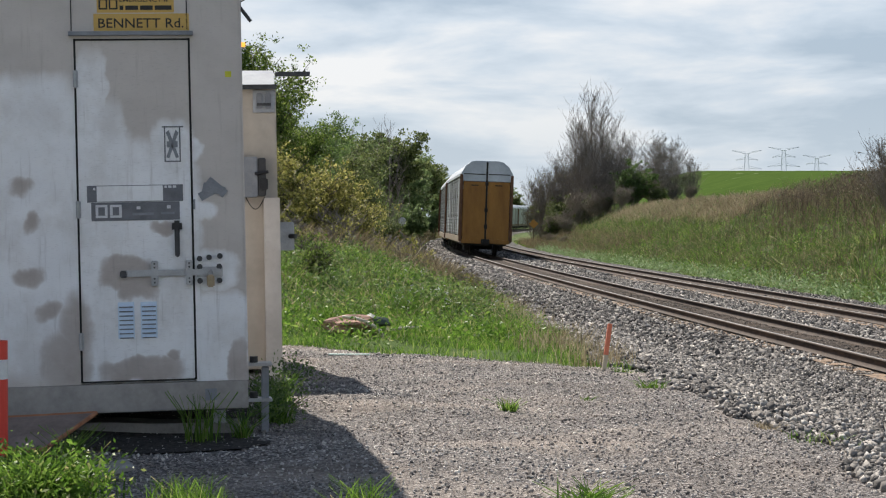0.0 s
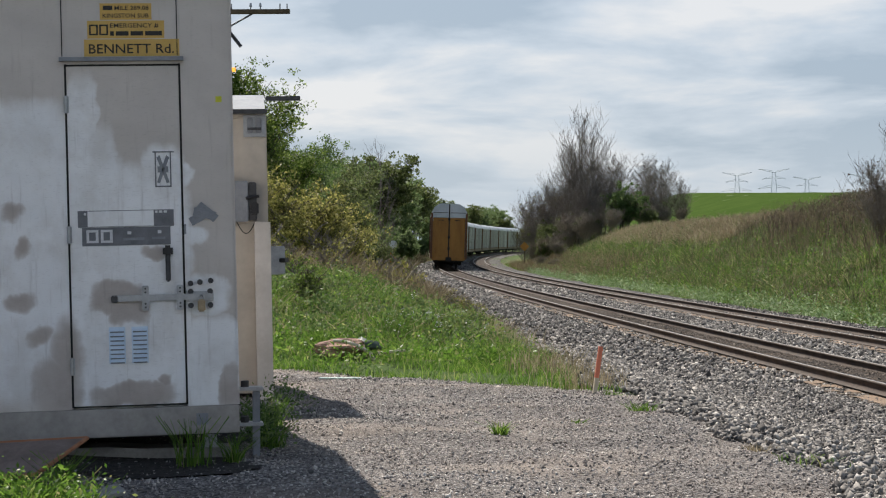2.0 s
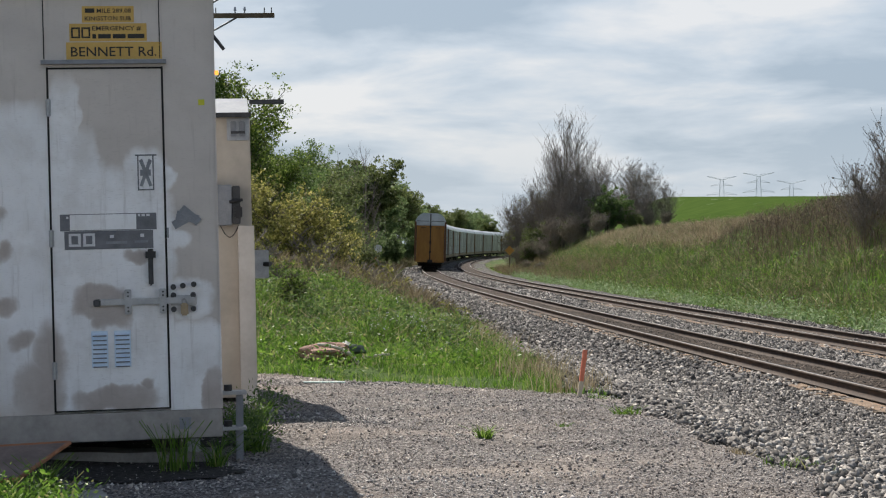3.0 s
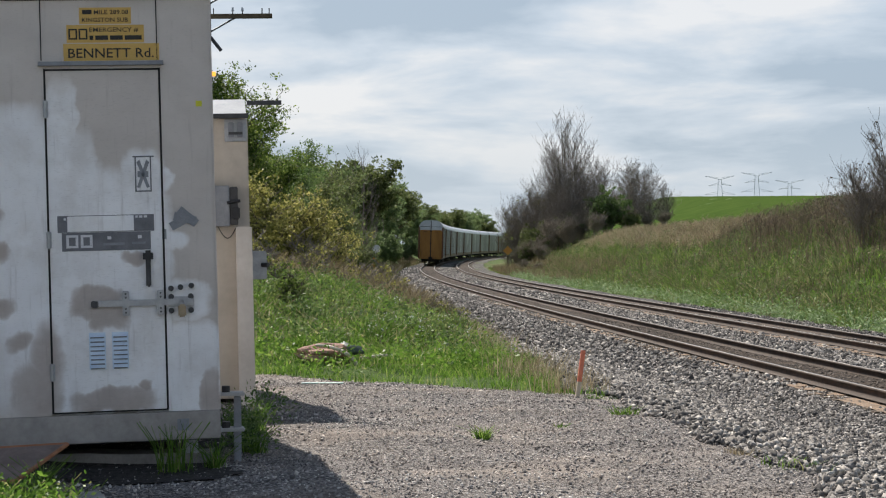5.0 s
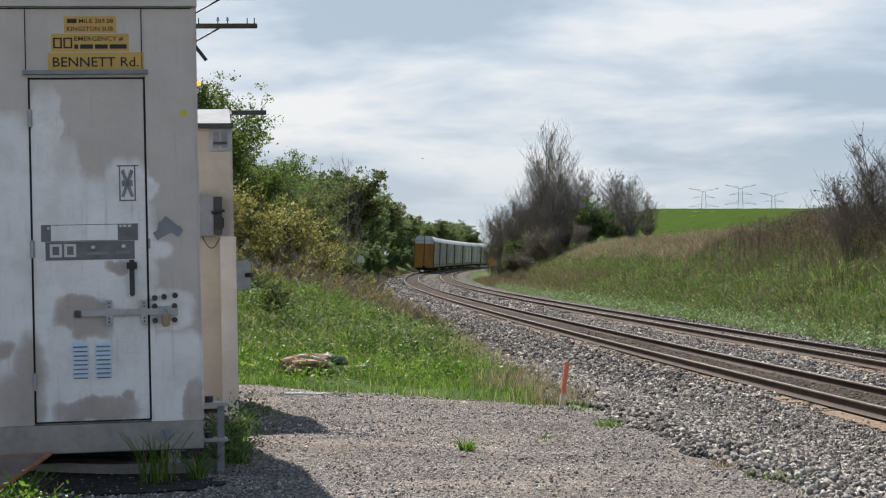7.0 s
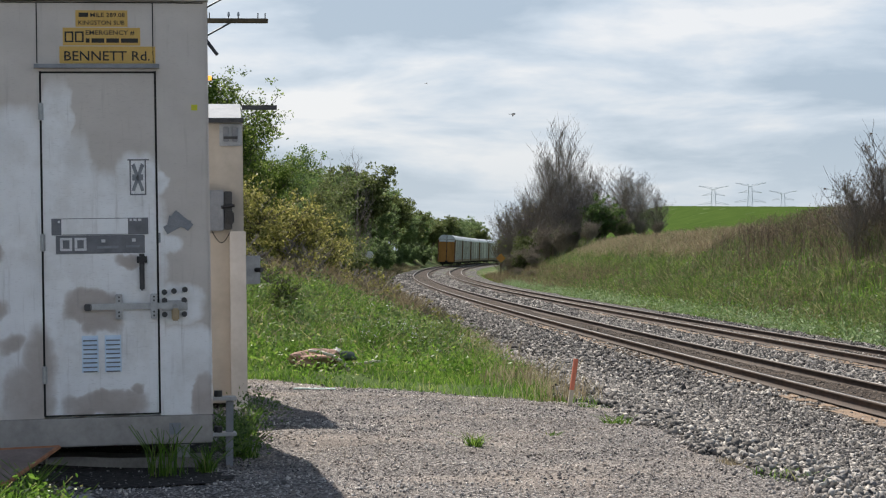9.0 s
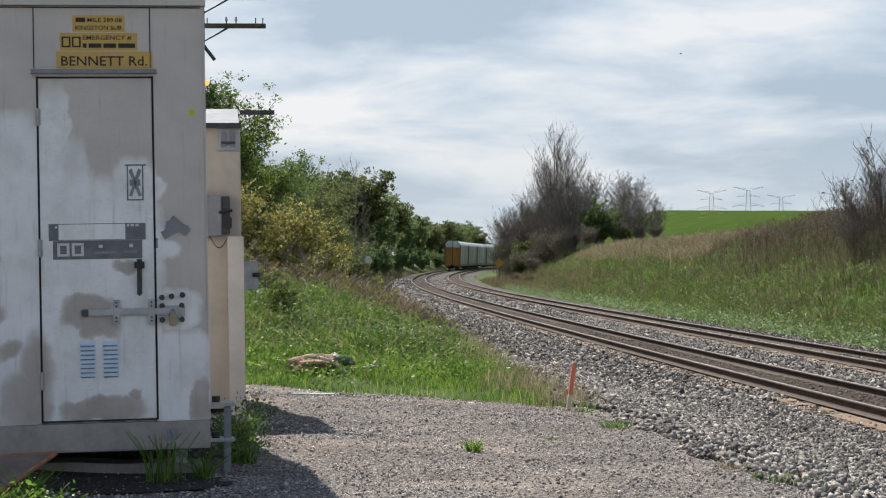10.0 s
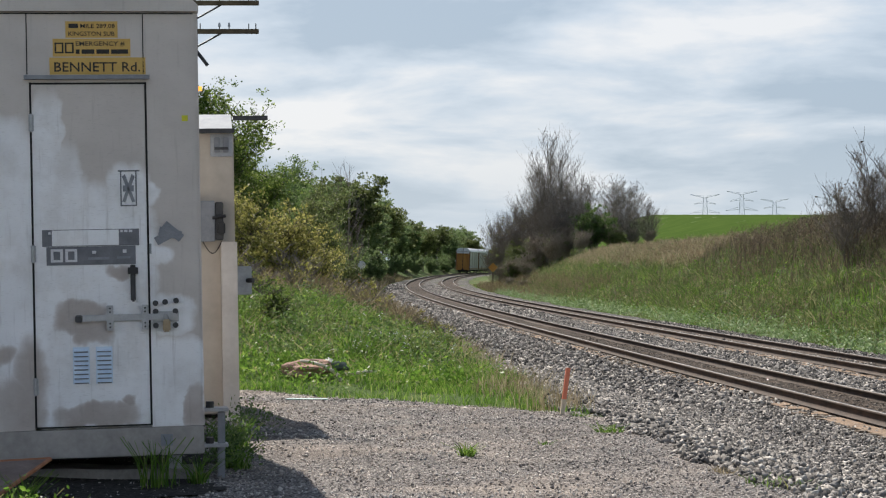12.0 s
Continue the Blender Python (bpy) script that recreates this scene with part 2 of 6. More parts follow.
def raw(name, verts, faces, material, parent=None, label="", mats=None, index=None, shade=False):
    """A mesh object from arrays; faces all of one size (an int array) or a list."""
    me = bpy.data.meshes.new(name)
    verts = np.asarray(verts, np.float32)
    if isinstance(faces, np.ndarray):
        n, k = faces.shape
        me.vertices.add(len(verts))
        me.vertices.foreach_set("co", verts.ravel())
        me.loops.add(n * k)
        me.loops.foreach_set("vertex_index", faces.astype(np.int32).ravel())
        me.polygons.add(n)
        me.polygons.foreach_set("loop_start", np.arange(0, n * k, k, dtype=np.int32))
        me.update(calc_edges=True)
    else:
        me.from_pydata(verts.tolist(), [], faces)
    for m in mats or [material]:
        me.materials.append(m)
    if index is not None:
        me.polygons.foreach_set("material_index", np.asarray(index, np.int32))
    if shade:
        me.polygons.foreach_set("use_smooth", np.ones(len(me.polygons), bool))
    me.update()
    ob = new(name, me)
    if parent is not None:
        ob.parent = parent
    if label:
        tagged(ob, label)
    return ob


def part(name, bm, material, parent=None, label="", shade=False):
    """Links a bmesh as one mesh object under a thing or a part."""
    me = bpy.data.meshes.new(name)
    bm.to_mesh(me)
    bm.free()
    me.materials.append(material)
    if shade:
        me.polygons.foreach_set("use_smooth", np.ones(len(me.polygons), bool))
    ob = new(name, me)
    if parent is not None:
        ob.parent = parent
    if label:
        tagged(ob, label)
    return ob


def box(x0, x1, y0, y1, z0, z1, bevel=0.0, bm=None):
    bm = bm or bmesh.new()
    r = bmesh.ops.create_cube(bm, size=1.0)
    vs = r["verts"]
    for v in vs:
        v.co = Vector((x0 + (v.co.x + 0.5) * (x1 - x0), y0 + (v.co.y + 0.5) * (y1 - y0), z0 + (v.co.z + 0.5) * (z1 - z0)))
    if bevel:
        edges = list({e for v in vs for e in v.link_edges})
        bmesh.ops.bevel(bm, geom=edges, offset=bevel, segments=2, affect="EDGES")
    return bm


def rod(a, b, r, sides=10, bm=None, r2=None):
    """A round bar from a to b."""
    bm = bm or bmesh.new()
    a, b = Vector(a), Vector(b)
    d = b - a
    m = Matrix.Translation((a + b) / 2) @ d.to_track_quat("Z", "Y").to_matrix().to_4x4()
    bmesh.ops.create_cone(bm, cap_ends=True, segments=sides, radius1=r, radius2=r if r2 is None else r2, depth=d.length, matrix=m)
    return bm


def prism(points, y0, y1, bm=None):
    """A plate with the outline points (x, z), from y0 to y1."""
    bm = bm or bmesh.new()
    a = [bm.verts.new((x, y0, z)) for x, z in points]
    b = [bm.verts.new((x, y1, z)) for x, z in points]
    bm.faces.new(a)
    bm.faces.new(b[::-1])
    n = len(a)
    for i in range(n):
        bm.faces.new((a[(i + 1) % n], a[i], b[i], b[(i + 1) % n]))
    bmesh.ops.recalc_face_normals(bm, faces=bm.faces)
    return bm


def thing(name, m, label, category, group="", kind=""):
    """An Empty at the base of a thing, which parents its parts."""
    ob = new(name)
    ob.empty_display_size = 0.2
    ob.matrix_world = m
    return tagged(ob, label, category, group, kind)


# ---- the lie of the land ----
RADIUS, CENTRE = 2180.0, (2176.4, 241.3)
RAIL_Z = -0.75


def across(x, y):
    """Distance from the near track's centre line, positive on the inner side of the curve."""
    return RADIUS - np.hypot(np.asarray(x, float) - CENTRE[0], np.asarray(y, float) - CENTRE[1])


def on_track(y, u=0.0):
    """x of the line u metres from the near track's centre, at y."""
    r = RADIUS - u
    return CENTRE[0] - np.sqrt(r * r - (np.asarray(y, float) - CENTRE[1]) ** 2)


def grade(y):
    """The line falls a little towards the curve."""
    return -0.32 * smooth(y, 45, 220)


def land(x, y):
    """Height of the ground."""
    x, y = np.asarray(x, float), np.asarray(y, float)
    u = across(x, y)
    near = 1 - smooth(y, 24, 60)
    bed = RAIL_Z - 0.22 + grade(y)
    z_near = bed + (0.03 - bed) * smooth(-u, 2.3, 6.9) + 0.03 * smooth(-u, 7, 10)
    z_near = z_near + 0.75 * smooth(y, 19.5, 31) * smooth(-u, 6.2, 9.5)
    z_far = bed - 0.3 * smooth(-u, 2.6, 4.0) + 1.5 * smooth(-u, 4.2, 9.0) + 0.9 * smooth(-u, 9, 24)
    left = near * z_near + (1 - near) * z_far
    right = bed - 0.28 * smooth(u, 6.7, 7.9) + 3.95 * smooth(u, 8.3, 18.5)
    right = right + smooth(u, 17, 44) * np.clip(0.0262 * np.clip(y, 0, 420) - 1.3, 0, None)
    z = np.where(u < 0, left, right) - 0.09 * smooth(u, 1.2, 4.6)
    return z


def fuzz(x, y, s, seed=0.0):
    """Smooth pseudo-random field between about -1 and 1."""
    x, y = np.asarray(x, float) / s + seed, np.asarray(y, float) / s - seed
    return (np.sin(1.7 * x + 2.3 * np.sin(0.9 * y)) + np.sin(2.1 * y + 1.9 * np.sin(1.3 * x + 1.0)) + 0.6 * np.sin(4.3 * x - 3.1 * y + np.sin(5 * y))) / 2.6


def drop(x, y):
    """Ground height as built, with its small unevenness."""
    u = across(x, y)
    rough = np.where((u > -6.2) & (u < 7.0), 0.25, 1.0)
    mound = smooth(y, 20.5, 24) * (1 - smooth(y, 34, 42)) * smooth(-u, 6.6, 8.0)
    bank = smooth(u, 9, 12) * (1 - smooth(u, 22, 30))
    return land(x, y) + bank * (0.16 * fuzz(x, np.asarray(y, float) / 2.5, 1.7, 2.0) + 0.09 * fuzz(x, np.asarray(y, float) / 2.0, 0.8, 5.0)) + mound * (0.11 * fuzz(x, y, 0.6, 7.0) + 0.10 * fuzz(x, y, 1.3, 1.0)) + rough * 0.035 * fuzz(x, y, 1.1) + rough * 0.08 * fuzz(x, y, 5.0, 3.0) * smooth(np.hypot(x, y), 19, 40)
# ---- ground, pad, ballast ----
rng = np.random.default_rng(7)


def sheet(name, xs, ys, lift, material, keep=None, curved=False):
    """A sheet over the land. curved: xs are distances across the track."""
    X, Y = np.meshgrid(xs, ys)
    if curved:
        X = on_track(Y, X)
    Z = drop(X, Y) + lift
    nx, ny = len(xs), len(ys)
    i = (np.arange(ny - 1)[:, None] * nx + np.arange(nx - 1)[None, :]).ravel()
    faces = np.stack([i, i + 1, i + nx + 1, i + nx], 1)
    v = np.stack([X.ravel(), Y.ravel(), Z.ravel()], 1)
    if keep is not None:
        c = v[faces].mean(1)
        faces = faces[keep(c[:, 0], c[:, 1])]
        used = np.unique(faces)
        new_index = np.zeros(len(v), int)
        new_index[used] = np.arange(len(used))
        v, faces = v[used], new_index[faces]
    return raw(name, v, faces, material, shade=True)


def spread(a, b, step, grow=1.06, far=1500.0):
    inner = np.arange(a, b + step / 2, step)
    out, d = [], step
    p = b
    while p < far:
        d *= grow
        p += d
        out.append(p)
    low, d, p = [], step, a
    while p > -far:
        d *= grow
        p -= d
        low.append(p)
    return np.array(low[::-1] + list(inner) + out)


gx = spread(-14.0, 22.0, 0.4, 1.07, 1800.0)
gy = spread(0.0, 60.0, 0.4, 1.035, 2600.0)
gy = gy[gy > -160]
ground = tagged(sheet("ground", gx, gy, 0.0, M_GROUND), "grass and bare soil on a shallow railway cutting", "ground", kind="structure")


def pad_edge(x, y):
    """Positive inside the gravel pad."""
    u = across(x, y)
    return np.minimum(-6.35 - u + 0.28 * fuzz(x, y, 1.3, 5), 18.0 - 0.85 * np.maximum(x, -2.2) - y + 0.3 * fuzz(x, y, 1.3, 2))


pad = tagged(sheet("gravel_pad", np.arange(-9, 4.4, 0.11), np.arange(-12, 21, 0.11), 0.012, M_PAD, lambda x, y: pad_edge(x, y) > 0),
             "worn grey and tan gravel pad beside the track", "gravel", kind="structure")


def bed_edge(x, y):
    """Positive inside the ballast."""
    u = across(x, y)
    left = -(6.55 - 3.0 * smooth(y, 20, 75) - 0.8 * smooth(y, 75, 160))
    return np.minimum(u - left + 0.25 * fuzz(x, y, 0.9, 1), 7.1 - u + 0.15 * fuzz(x, y, 1.5, 9))


_bu = np.concatenate([np.arange(-7.2, 7.4, 0.15)])
_by = np.concatenate([np.arange(-45, 60, 0.3), np.arange(60, 460, 1.5)])
ballast = tagged(sheet("ballast", _bu, _by, 0.008, M_BALLAST, lambda x, y: bed_edge(x, y) > 0, curved=True),
                 "bed of crushed grey ballast stone under two tracks", "ballast", kind="structure")

# ---- tracks ----


def rail_z(k):
    """Rail head height of the four rails, from the left."""
    return (RAIL_Z + 0.02, RAIL_Z - 0.03, RAIL_Z - 0.05, RAIL_Z - 0.11)[k]


RAIL_U = (-0.7525, 0.7525, 3.4475, 4.9525)


def rail(k):
    half = [(0.036, 0.0), (0.037, -0.028), (0.03, -0.04), (0.009, -0.048), (0.009, -0.15), (0.07, -0.166), (0.075, -0.178)]
    prof = [(-x, z) for x, z in half] + [(x, z) for x, z in half[::-1]]
    ys = np.concatenate([np.arange(-45, 80, 2.0), np.arange(80, 480, 4.0)])
    n = len(prof)
    v = np.concatenate([np.stack([on_track(ys, RAIL_U[k] + x), ys, rail_z(k) + z + grade(ys)], 1)[:, None] for x, z in prof], 1).reshape(-1, 3)
    faces, idx = [], []
    for j in range(len(ys) - 1):
        for i in range(n):
            a, b = j * n + i, j * n + (i + 1) % n
            faces.append((a, a + n, b + n, b))
            idx.append(1 if i == n - 1 else 0)
    ob = raw("rail", v, np.array(faces), None, mats=[M_RAIL_SIDE, M_RAIL_TOP], index=idx)
    return tagged(ob, "rusty brown steel rail with a polished running head", "rail", "running rails", "structure")


for _k in range(4):
    rail(_k)

tie_mesh = None


def ties(centre, ys, zc):
    """Wooden ties of one track, one object each, set in the ballast."""
    global tie_mesh
    owner = thing("track_ties", pose(0, 0, 0), "weathered wooden ties half sunk in ballast", "ties", kind="structure")
    for y in ys:
        x = float(on_track(y, centre))
        ang = math.degrees(math.atan2(CENTRE[1] - y, CENTRE[0] - x))
        m = pose(x, y, zc + float(grade(y)), 0, 1.9, ang) @ pose(float(rng.normal(0, 0.03)), 0, 0)
        if tie_mesh is None:
            ob = part("tie", box(-1.28, 1.28, -0.11, 0.11, -0.16, 0.0, 0.012), M_TIE, owner)
            tie_mesh = ob.data
        else:
            ob = new("tie", tie_mesh)
            ob.parent = owner
        ob.matrix_basis = m
    return owner


ties(0.0, np.arange(16, 138, 0.508), RAIL_Z - 0.212)
ties(4.2, np.arange(24, 126, 0.508), RAIL_Z - 0.30)


def fines(u0, u1, y0, y1, lift):
    """A strip of rusty sand and fines that lies beside a rail."""
    us = np.arange(u0, u1 + 0.01, 0.07)
    ys = np.arange(y0, y1, 0.25)
    return tagged(sheet("sand_strip", us, ys, lift, M_SPOIL, lambda x, y: (fuzz(x, y, 0.35, u0) + fuzz(x, y, 1.4, 3) * 0.7) > -0.25, curved=True),
                  "tan rust-stained fines along the rail foot", "sand", kind="structure")


for _c, _z in ((0.0, 0.032), (4.2, 0.032)):
    tagged(sheet("track_bed", np.arange(_c - 1.3, _c + 1.31, 0.13), np.concatenate([np.arange(-44, 80, 0.4), np.arange(80, 470, 2.0)]), _z, M_DIRT, None, True),
           "rust-stained brown ballast between the rails", "ballast", kind="structure")
fines(-1.22, -0.84, 12, 110, 0.05)
fines(2.90, 3.37, 20, 85, 0.056)


# ---- train of closed car-carrying wagons ----
def train_mats():
    m = Mat("mustard_wagon_paint", 0.6, 0.0, 0.4)
    wear = m.noise(1.2, 6, 0.65, (1, 1, 0.25))
    fine = m.noise(14, 4)
    tone = m.ramp(wear, [(0.3, (0.24, 0.105, 0.022)), (0.55, (0.37, 0.175, 0.035)), (0.8, (0.42, 0.22, 0.06))])
    m.color(m.mix(m.span(fine, 0.5, 0.75, 0, 0.35), tone, (0.16, 0.08, 0.03)))
    m.bump(fine, 0.1, 0.005)
    orange = m.m
    m = Mat("galvanised_side_screen", 0.5, 0.35, 0.5)
    streak = m.noise(1.1, 6, 0.65, (1, 1, 0.2))
    tone = m.ramp(m.each(), [(0.0, (0.24, 0.245, 0.26)), (0.6, (0.33, 0.34, 0.36)), (1.0, (0.60, 0.625, 0.65))])
    m.color(m.mix(m.span(streak, 0.5, 0.8, 0, 0.4), tone, (0.2, 0.17, 0.15)))
    m.bump(m.noise(10, 3), 0.1, 0.006)
    screen = m.m
    return orange, screen


M_ORANGE, M_SCREEN = train_mats()
M_WAGON_ROOF = plain("grey_white_wagon_roof", (0.42, 0.45, 0.49), (0.58, 0.61, 0.65), 0.9, 0.5, 0.1, 0.15, 0.01)
M_RUST = plain("rust_brown_post", (0.11, 0.052, 0.028), (0.20, 0.095, 0.05), 3, 0.75, 0.1)
M_POST = plain("grey_brown_post", (0.20, 0.185, 0.175), (0.31, 0.295, 0.28), 3, 0.7, 0.1)
M_SILL = plain("grey_ochre_sill", (0.20, 0.15, 0.10), (0.30, 0.24, 0.17), 2, 0.7)
M_UNDER = plain("grimy_underframe", (0.018, 0.016, 0.015), (0.045, 0.038, 0.033), 4, 0.8, 0.2)
CAR_PITCH, CAR_LEN, CAR_W, CAR_H = 28.3, 27.2, 3.12, 5.82


def wagon():
    """A closed tall wagon; x across, y along, z up from the rail head, origin at its middle."""
    car = thing("autorack_wagon", pose(0, 0, 0), "tall closed car-carrying rail wagon with mustard ends and grey sides", "train car", "wagons of the train")
    L, W, H = CAR_LEN / 2, CAR_W / 2, CAR_H
    roof = [(-W, 4.92), (-W, 5.08), (-W * 0.84, 5.5), (-W * 0.62, H - 0.06), (-W * 0.45, H), (W * 0.45, H), (W * 0.62, H - 0.06), (W * 0.84, 5.5), (W, 5.08), (W, 4.92)]
    part("roof", prism(roof, -L, L), M_WAGON_ROOF, car, "pale grey ribbed metal roof")
    for s in (-1, 1):
        for j in range(8):
            y0 = -L + 0.25 + j * (2 * L - 0.5) / 8
            y1 = y0 + (2 * L - 0.5) / 8 - 0.12
            pts = [(s * (W - 0.11), 1.25)]
            for r in range(3):
                z0 = 1.25 + r * 1.23
                pts.append((s * (W - 0.07), z0))
                for q in range(5):
                    zz = z0 + 0.12 + q * 0.22
                    pts += [(s * (W - 0.07), zz), (s * (W - 0.045), zz + 0.005), (s * (W - 0.045), zz + 0.065), (s * (W - 0.07), zz + 0.07)]
                pts += [(s * (W - 0.07), z0 + 1.16), (s * (W - 0.10), z0 + 1.165)]
                if r < 2:
                    pts.append((s * (W - 0.10), z0 + 1.225))
            pts.append((s * (W - 0.11), 1.25 + 2 * 1.23 + 1.165))
            bm = prism(pts, y0, y1)
            part("side_screen", bm, M_SCREEN, car)
            part("side_post", box(s * (W - 0.07) - 0.04, s * (W - 0.07) + 0.04, y1, y1 + 0.12, 1.0, 4.95), M_POST, car)
        part("side_sill", box(s * (W - 0.05) - 0.06, s * (W - 0.05) + 0.06, -L, L, 0.82, 1.2, 0.02), M_SILL, car)
        for e in (-1, 1):
            part("corner_post", box(s * (W - 0.02) - 0.09, s * (W - 0.02) + 0.09, e * (L - 0.12) - 0.13, e * (L - 0.12) + 0.13, 0.9, 4.98, 0.02), M_RUST, car)
    for e in (-1, 1):
        y = e * (L - 0.02)
        for s in (-1, 1):
            bm = bmesh.new()
            box(min(s * 0.06, s * (W - 0.14)), max(s * 0.06, s * (W - 0.14)), y - 0.05, y + 0.05, 1.05, 4.55, 0.015, bm)
            for z in (1.6, 2.5, 3.4, 4.2):
                box(min(s * 0.12, s * (W - 0.2)), max(s * 0.12, s * (W - 0.2)), y + e * 0.055 - 0.012, y + e * 0.055 + 0.012, z, z + 0.05, bm=bm)
            door = part("end_door", bm, M_ORANGE, car)
            part("decal", box(s * 0.72 - 0.22, s * 0.72 + 0.22, y + e * 0.075 - 0.004, y + e * 0.075 + 0.004, 4.3, 4.36), M_UNDER, door)
            cap = [(s * 0.06, 4.58), (s * 0.06, H - 0.04), (s * W * 0.45, H - 0.04), (s * W * 0.62, H - 0.1), (s * W * 0.82, 5.46), (s * (W - 0.1), 5.1), (s * (W - 0.12), 4.58)]
            part("end_cap", prism(cap, y - 0.05, y + 0.05), M_WAGON_ROOF, car)
            part("cap_rail", box(min(s * 0.1, s * (W - 0.15)), max(s * 0.1, s * (W - 0.15)), y + e * 0.06 - 0.015, y + e * 0.06 + 0.015, 4.98, 5.03), M_UNDER, car)
        part("door_seam", box(-0.055, 0.055, y + e * 0.0 - 0.04, y + e * 0.0 + 0.07 * e if e > 0 else y + 0.04, 1.05, H - 0.06), M_UNDER, car)
        for z in (1.7, 2.7, 4.3):
            part("latch", box(-0.1, 0.1, y - 0.09, y + 0.09, z, z + 0.26, 0.02), M_UNDER, car)
        part("end_sill", box(-W + 0.1, W - 0.1, y - 0.14, y + 0.14, 0.78, 1.05, 0.03), M_ORANGE, car)
        bm = box(-0.17, 0.17, min(y, y + e * 0.5), max(y, y + e * 0.5), 0.72, 1.0, 0.04)
        box(-0.26, 0.26, y + e * 0.1 - 0.1, y + e * 0.1 + 0.1, 0.66, 1.06, 0.03, bm)
        part("coupler", bm, M_UNDER, car, "grimy knuckle coupler")
        for z in (1.5, 1.9, 2.3, 2.7):
            part("rung", rod((W - 0.02, y + e * 0.06, z), (W + 0.06, y - e * 0.4, z), 0.014, 6), M_ORANGE, car)
        bg = bmesh.new()
        yb = e * (L - 3.0)
        box(-1.2, -0.9, yb - 1.3, yb + 1.3, 0.35, 0.68, 0.03, bg)
        box(0.9, 1.2, yb - 1.3, yb + 1.3, 0.35, 0.68, 0.03, bg)
        box(-1.2, 1.2, yb - 0.25, yb + 0.25, 0.4, 0.8, 0.03, bg)
        bogie = part("bogie", bg, M_UNDER, car)
        for dy in (-0.9, 0.9):
            for s in (-1, 1):
                part("wheel", rod((s * 0.69, yb + dy, 0.42), (s * 0.83, yb + dy, 0.42), 0.42, 18), M_UNDER, bogie)
        part("brake_hose", rod((0.5, y + e * 0.1, 0.85), (0.42, y + e * 0.25, 0.4), 0.03, 6), M_UNDER, car)
    part("underframe", box(-W + 0.25, W - 0.25, -L + 0.1, L - 0.1, 0.66, 1.0, 0.02), M_UNDER, car)
    return car


wagons = [wagon()]
for _i in range(15):
    wagons.append(copy_thing(wagons[0], pose(0, 0, 0)))

TRAIN_START, TRAIN_SPEED = 114.5, 26.2     # the last wagon's rear end, metres of y at 0 s; m/s along the curve


def wagon_pose(i, t):
    s = TRAIN_START + CAR_LEN / 2 + i * CAR_PITCH + TRAIN_SPEED * t
    a = (s - CENTRE[1]) / RADIUS
    x = CENTRE[0] - RADIUS * math.cos(a)
    y = CENTRE[1] + RADIUS * math.sin(a)
    return pose(x, y, RAIL_Z - 0.005 + float(grade(y)), 0, 1.9, -math.degrees(a))


# ---- trees and shrubs ----
M_SCRUBWOOD = plain("brown_stems", (0.20, 0.165, 0.13), (0.33, 0.28, 0.23), 7, 0.9, 0, 0.3, 0.01)
def limb_tubes(paths, sides=5):
    """Tapered tubes along polylines: a list of (points, radii)."""
    vs, fs = [], []
    for pts, rad in paths:
        pts = [Vector(p) for p in pts]
        base = len(vs)
        for i, p in enumerate(pts):
            d = (pts[min(i + 1, len(pts) - 1)] - pts[max(i - 1, 0)]).normalized()
            q = d.to_track_quat("Z", "Y")
            for k in range(sides):
                a = 2 * math.pi * k / sides
                vs.append(p + q @ Vector((math.cos(a) * rad[i], math.sin(a) * rad[i], 0)))
        for i in range(len(pts) - 1):
            for k in range(sides):
                a, b = base + i * sides + k, base + i * sides + (k + 1) % sides
                fs.append((a, b, b + sides, a + sides))
    return vs, np.array(fs)


def grow(r, height, width, levels, fork, upright=0.55, trunk_r=None, thin=0.005, taper=0.0):
    """Paths of trunk and limbs, and the points along the outer limbs where leaves hang."""
    paths, tips = [], []

    def branch(p, d, length, rad, level):
        n = 5
        pts, rads = [p], [rad]
        for i in range(n):
            d = (d + Vector((r.uniform(-1, 1), r.uniform(-1, 1), r.uniform(-0.4, 0.7))) * 0.2).normalized()
            p = p + d * (length / n)
            pts.append(p)
            rads.append(max(rad * (1 - 0.75 * (i + 1) / n), thin))
            if level >= levels - 1:
                tips.append(p)
        paths.append((pts, rads))
        if level < levels:
            for j in range(fork[level]):
                k = r.uniform(0.3, 1.0) * n
                i = min(int(k), n - 1)
                q = pts[i].lerp(pts[i + 1], k - i)
                a = r.uniform(0, 2 * math.pi)
                side = Vector((math.cos(a) * width, math.sin(a) * width, upright * r.uniform(0.6, 1.5)))
                branch(q, (side + d * 0.5).normalized(), length * r.uniform(0.42, 0.68) * (1.0 if level else 1.0 + taper * (0.55 - k / n)), rads[i] * 0.62, level + 1)

    branch(Vector((0, 0, -0.1)), Vector((r.uniform(-0.08, 0.08), r.uniform(-0.08, 0.08), 1)), height * 0.62, trunk_r or height * 0.017, 0)
    top = max(p.z for p in tips)
    k = height / top
    return [([q * k for q in pts], rads) for pts, rads in paths], [t * k for t in tips]


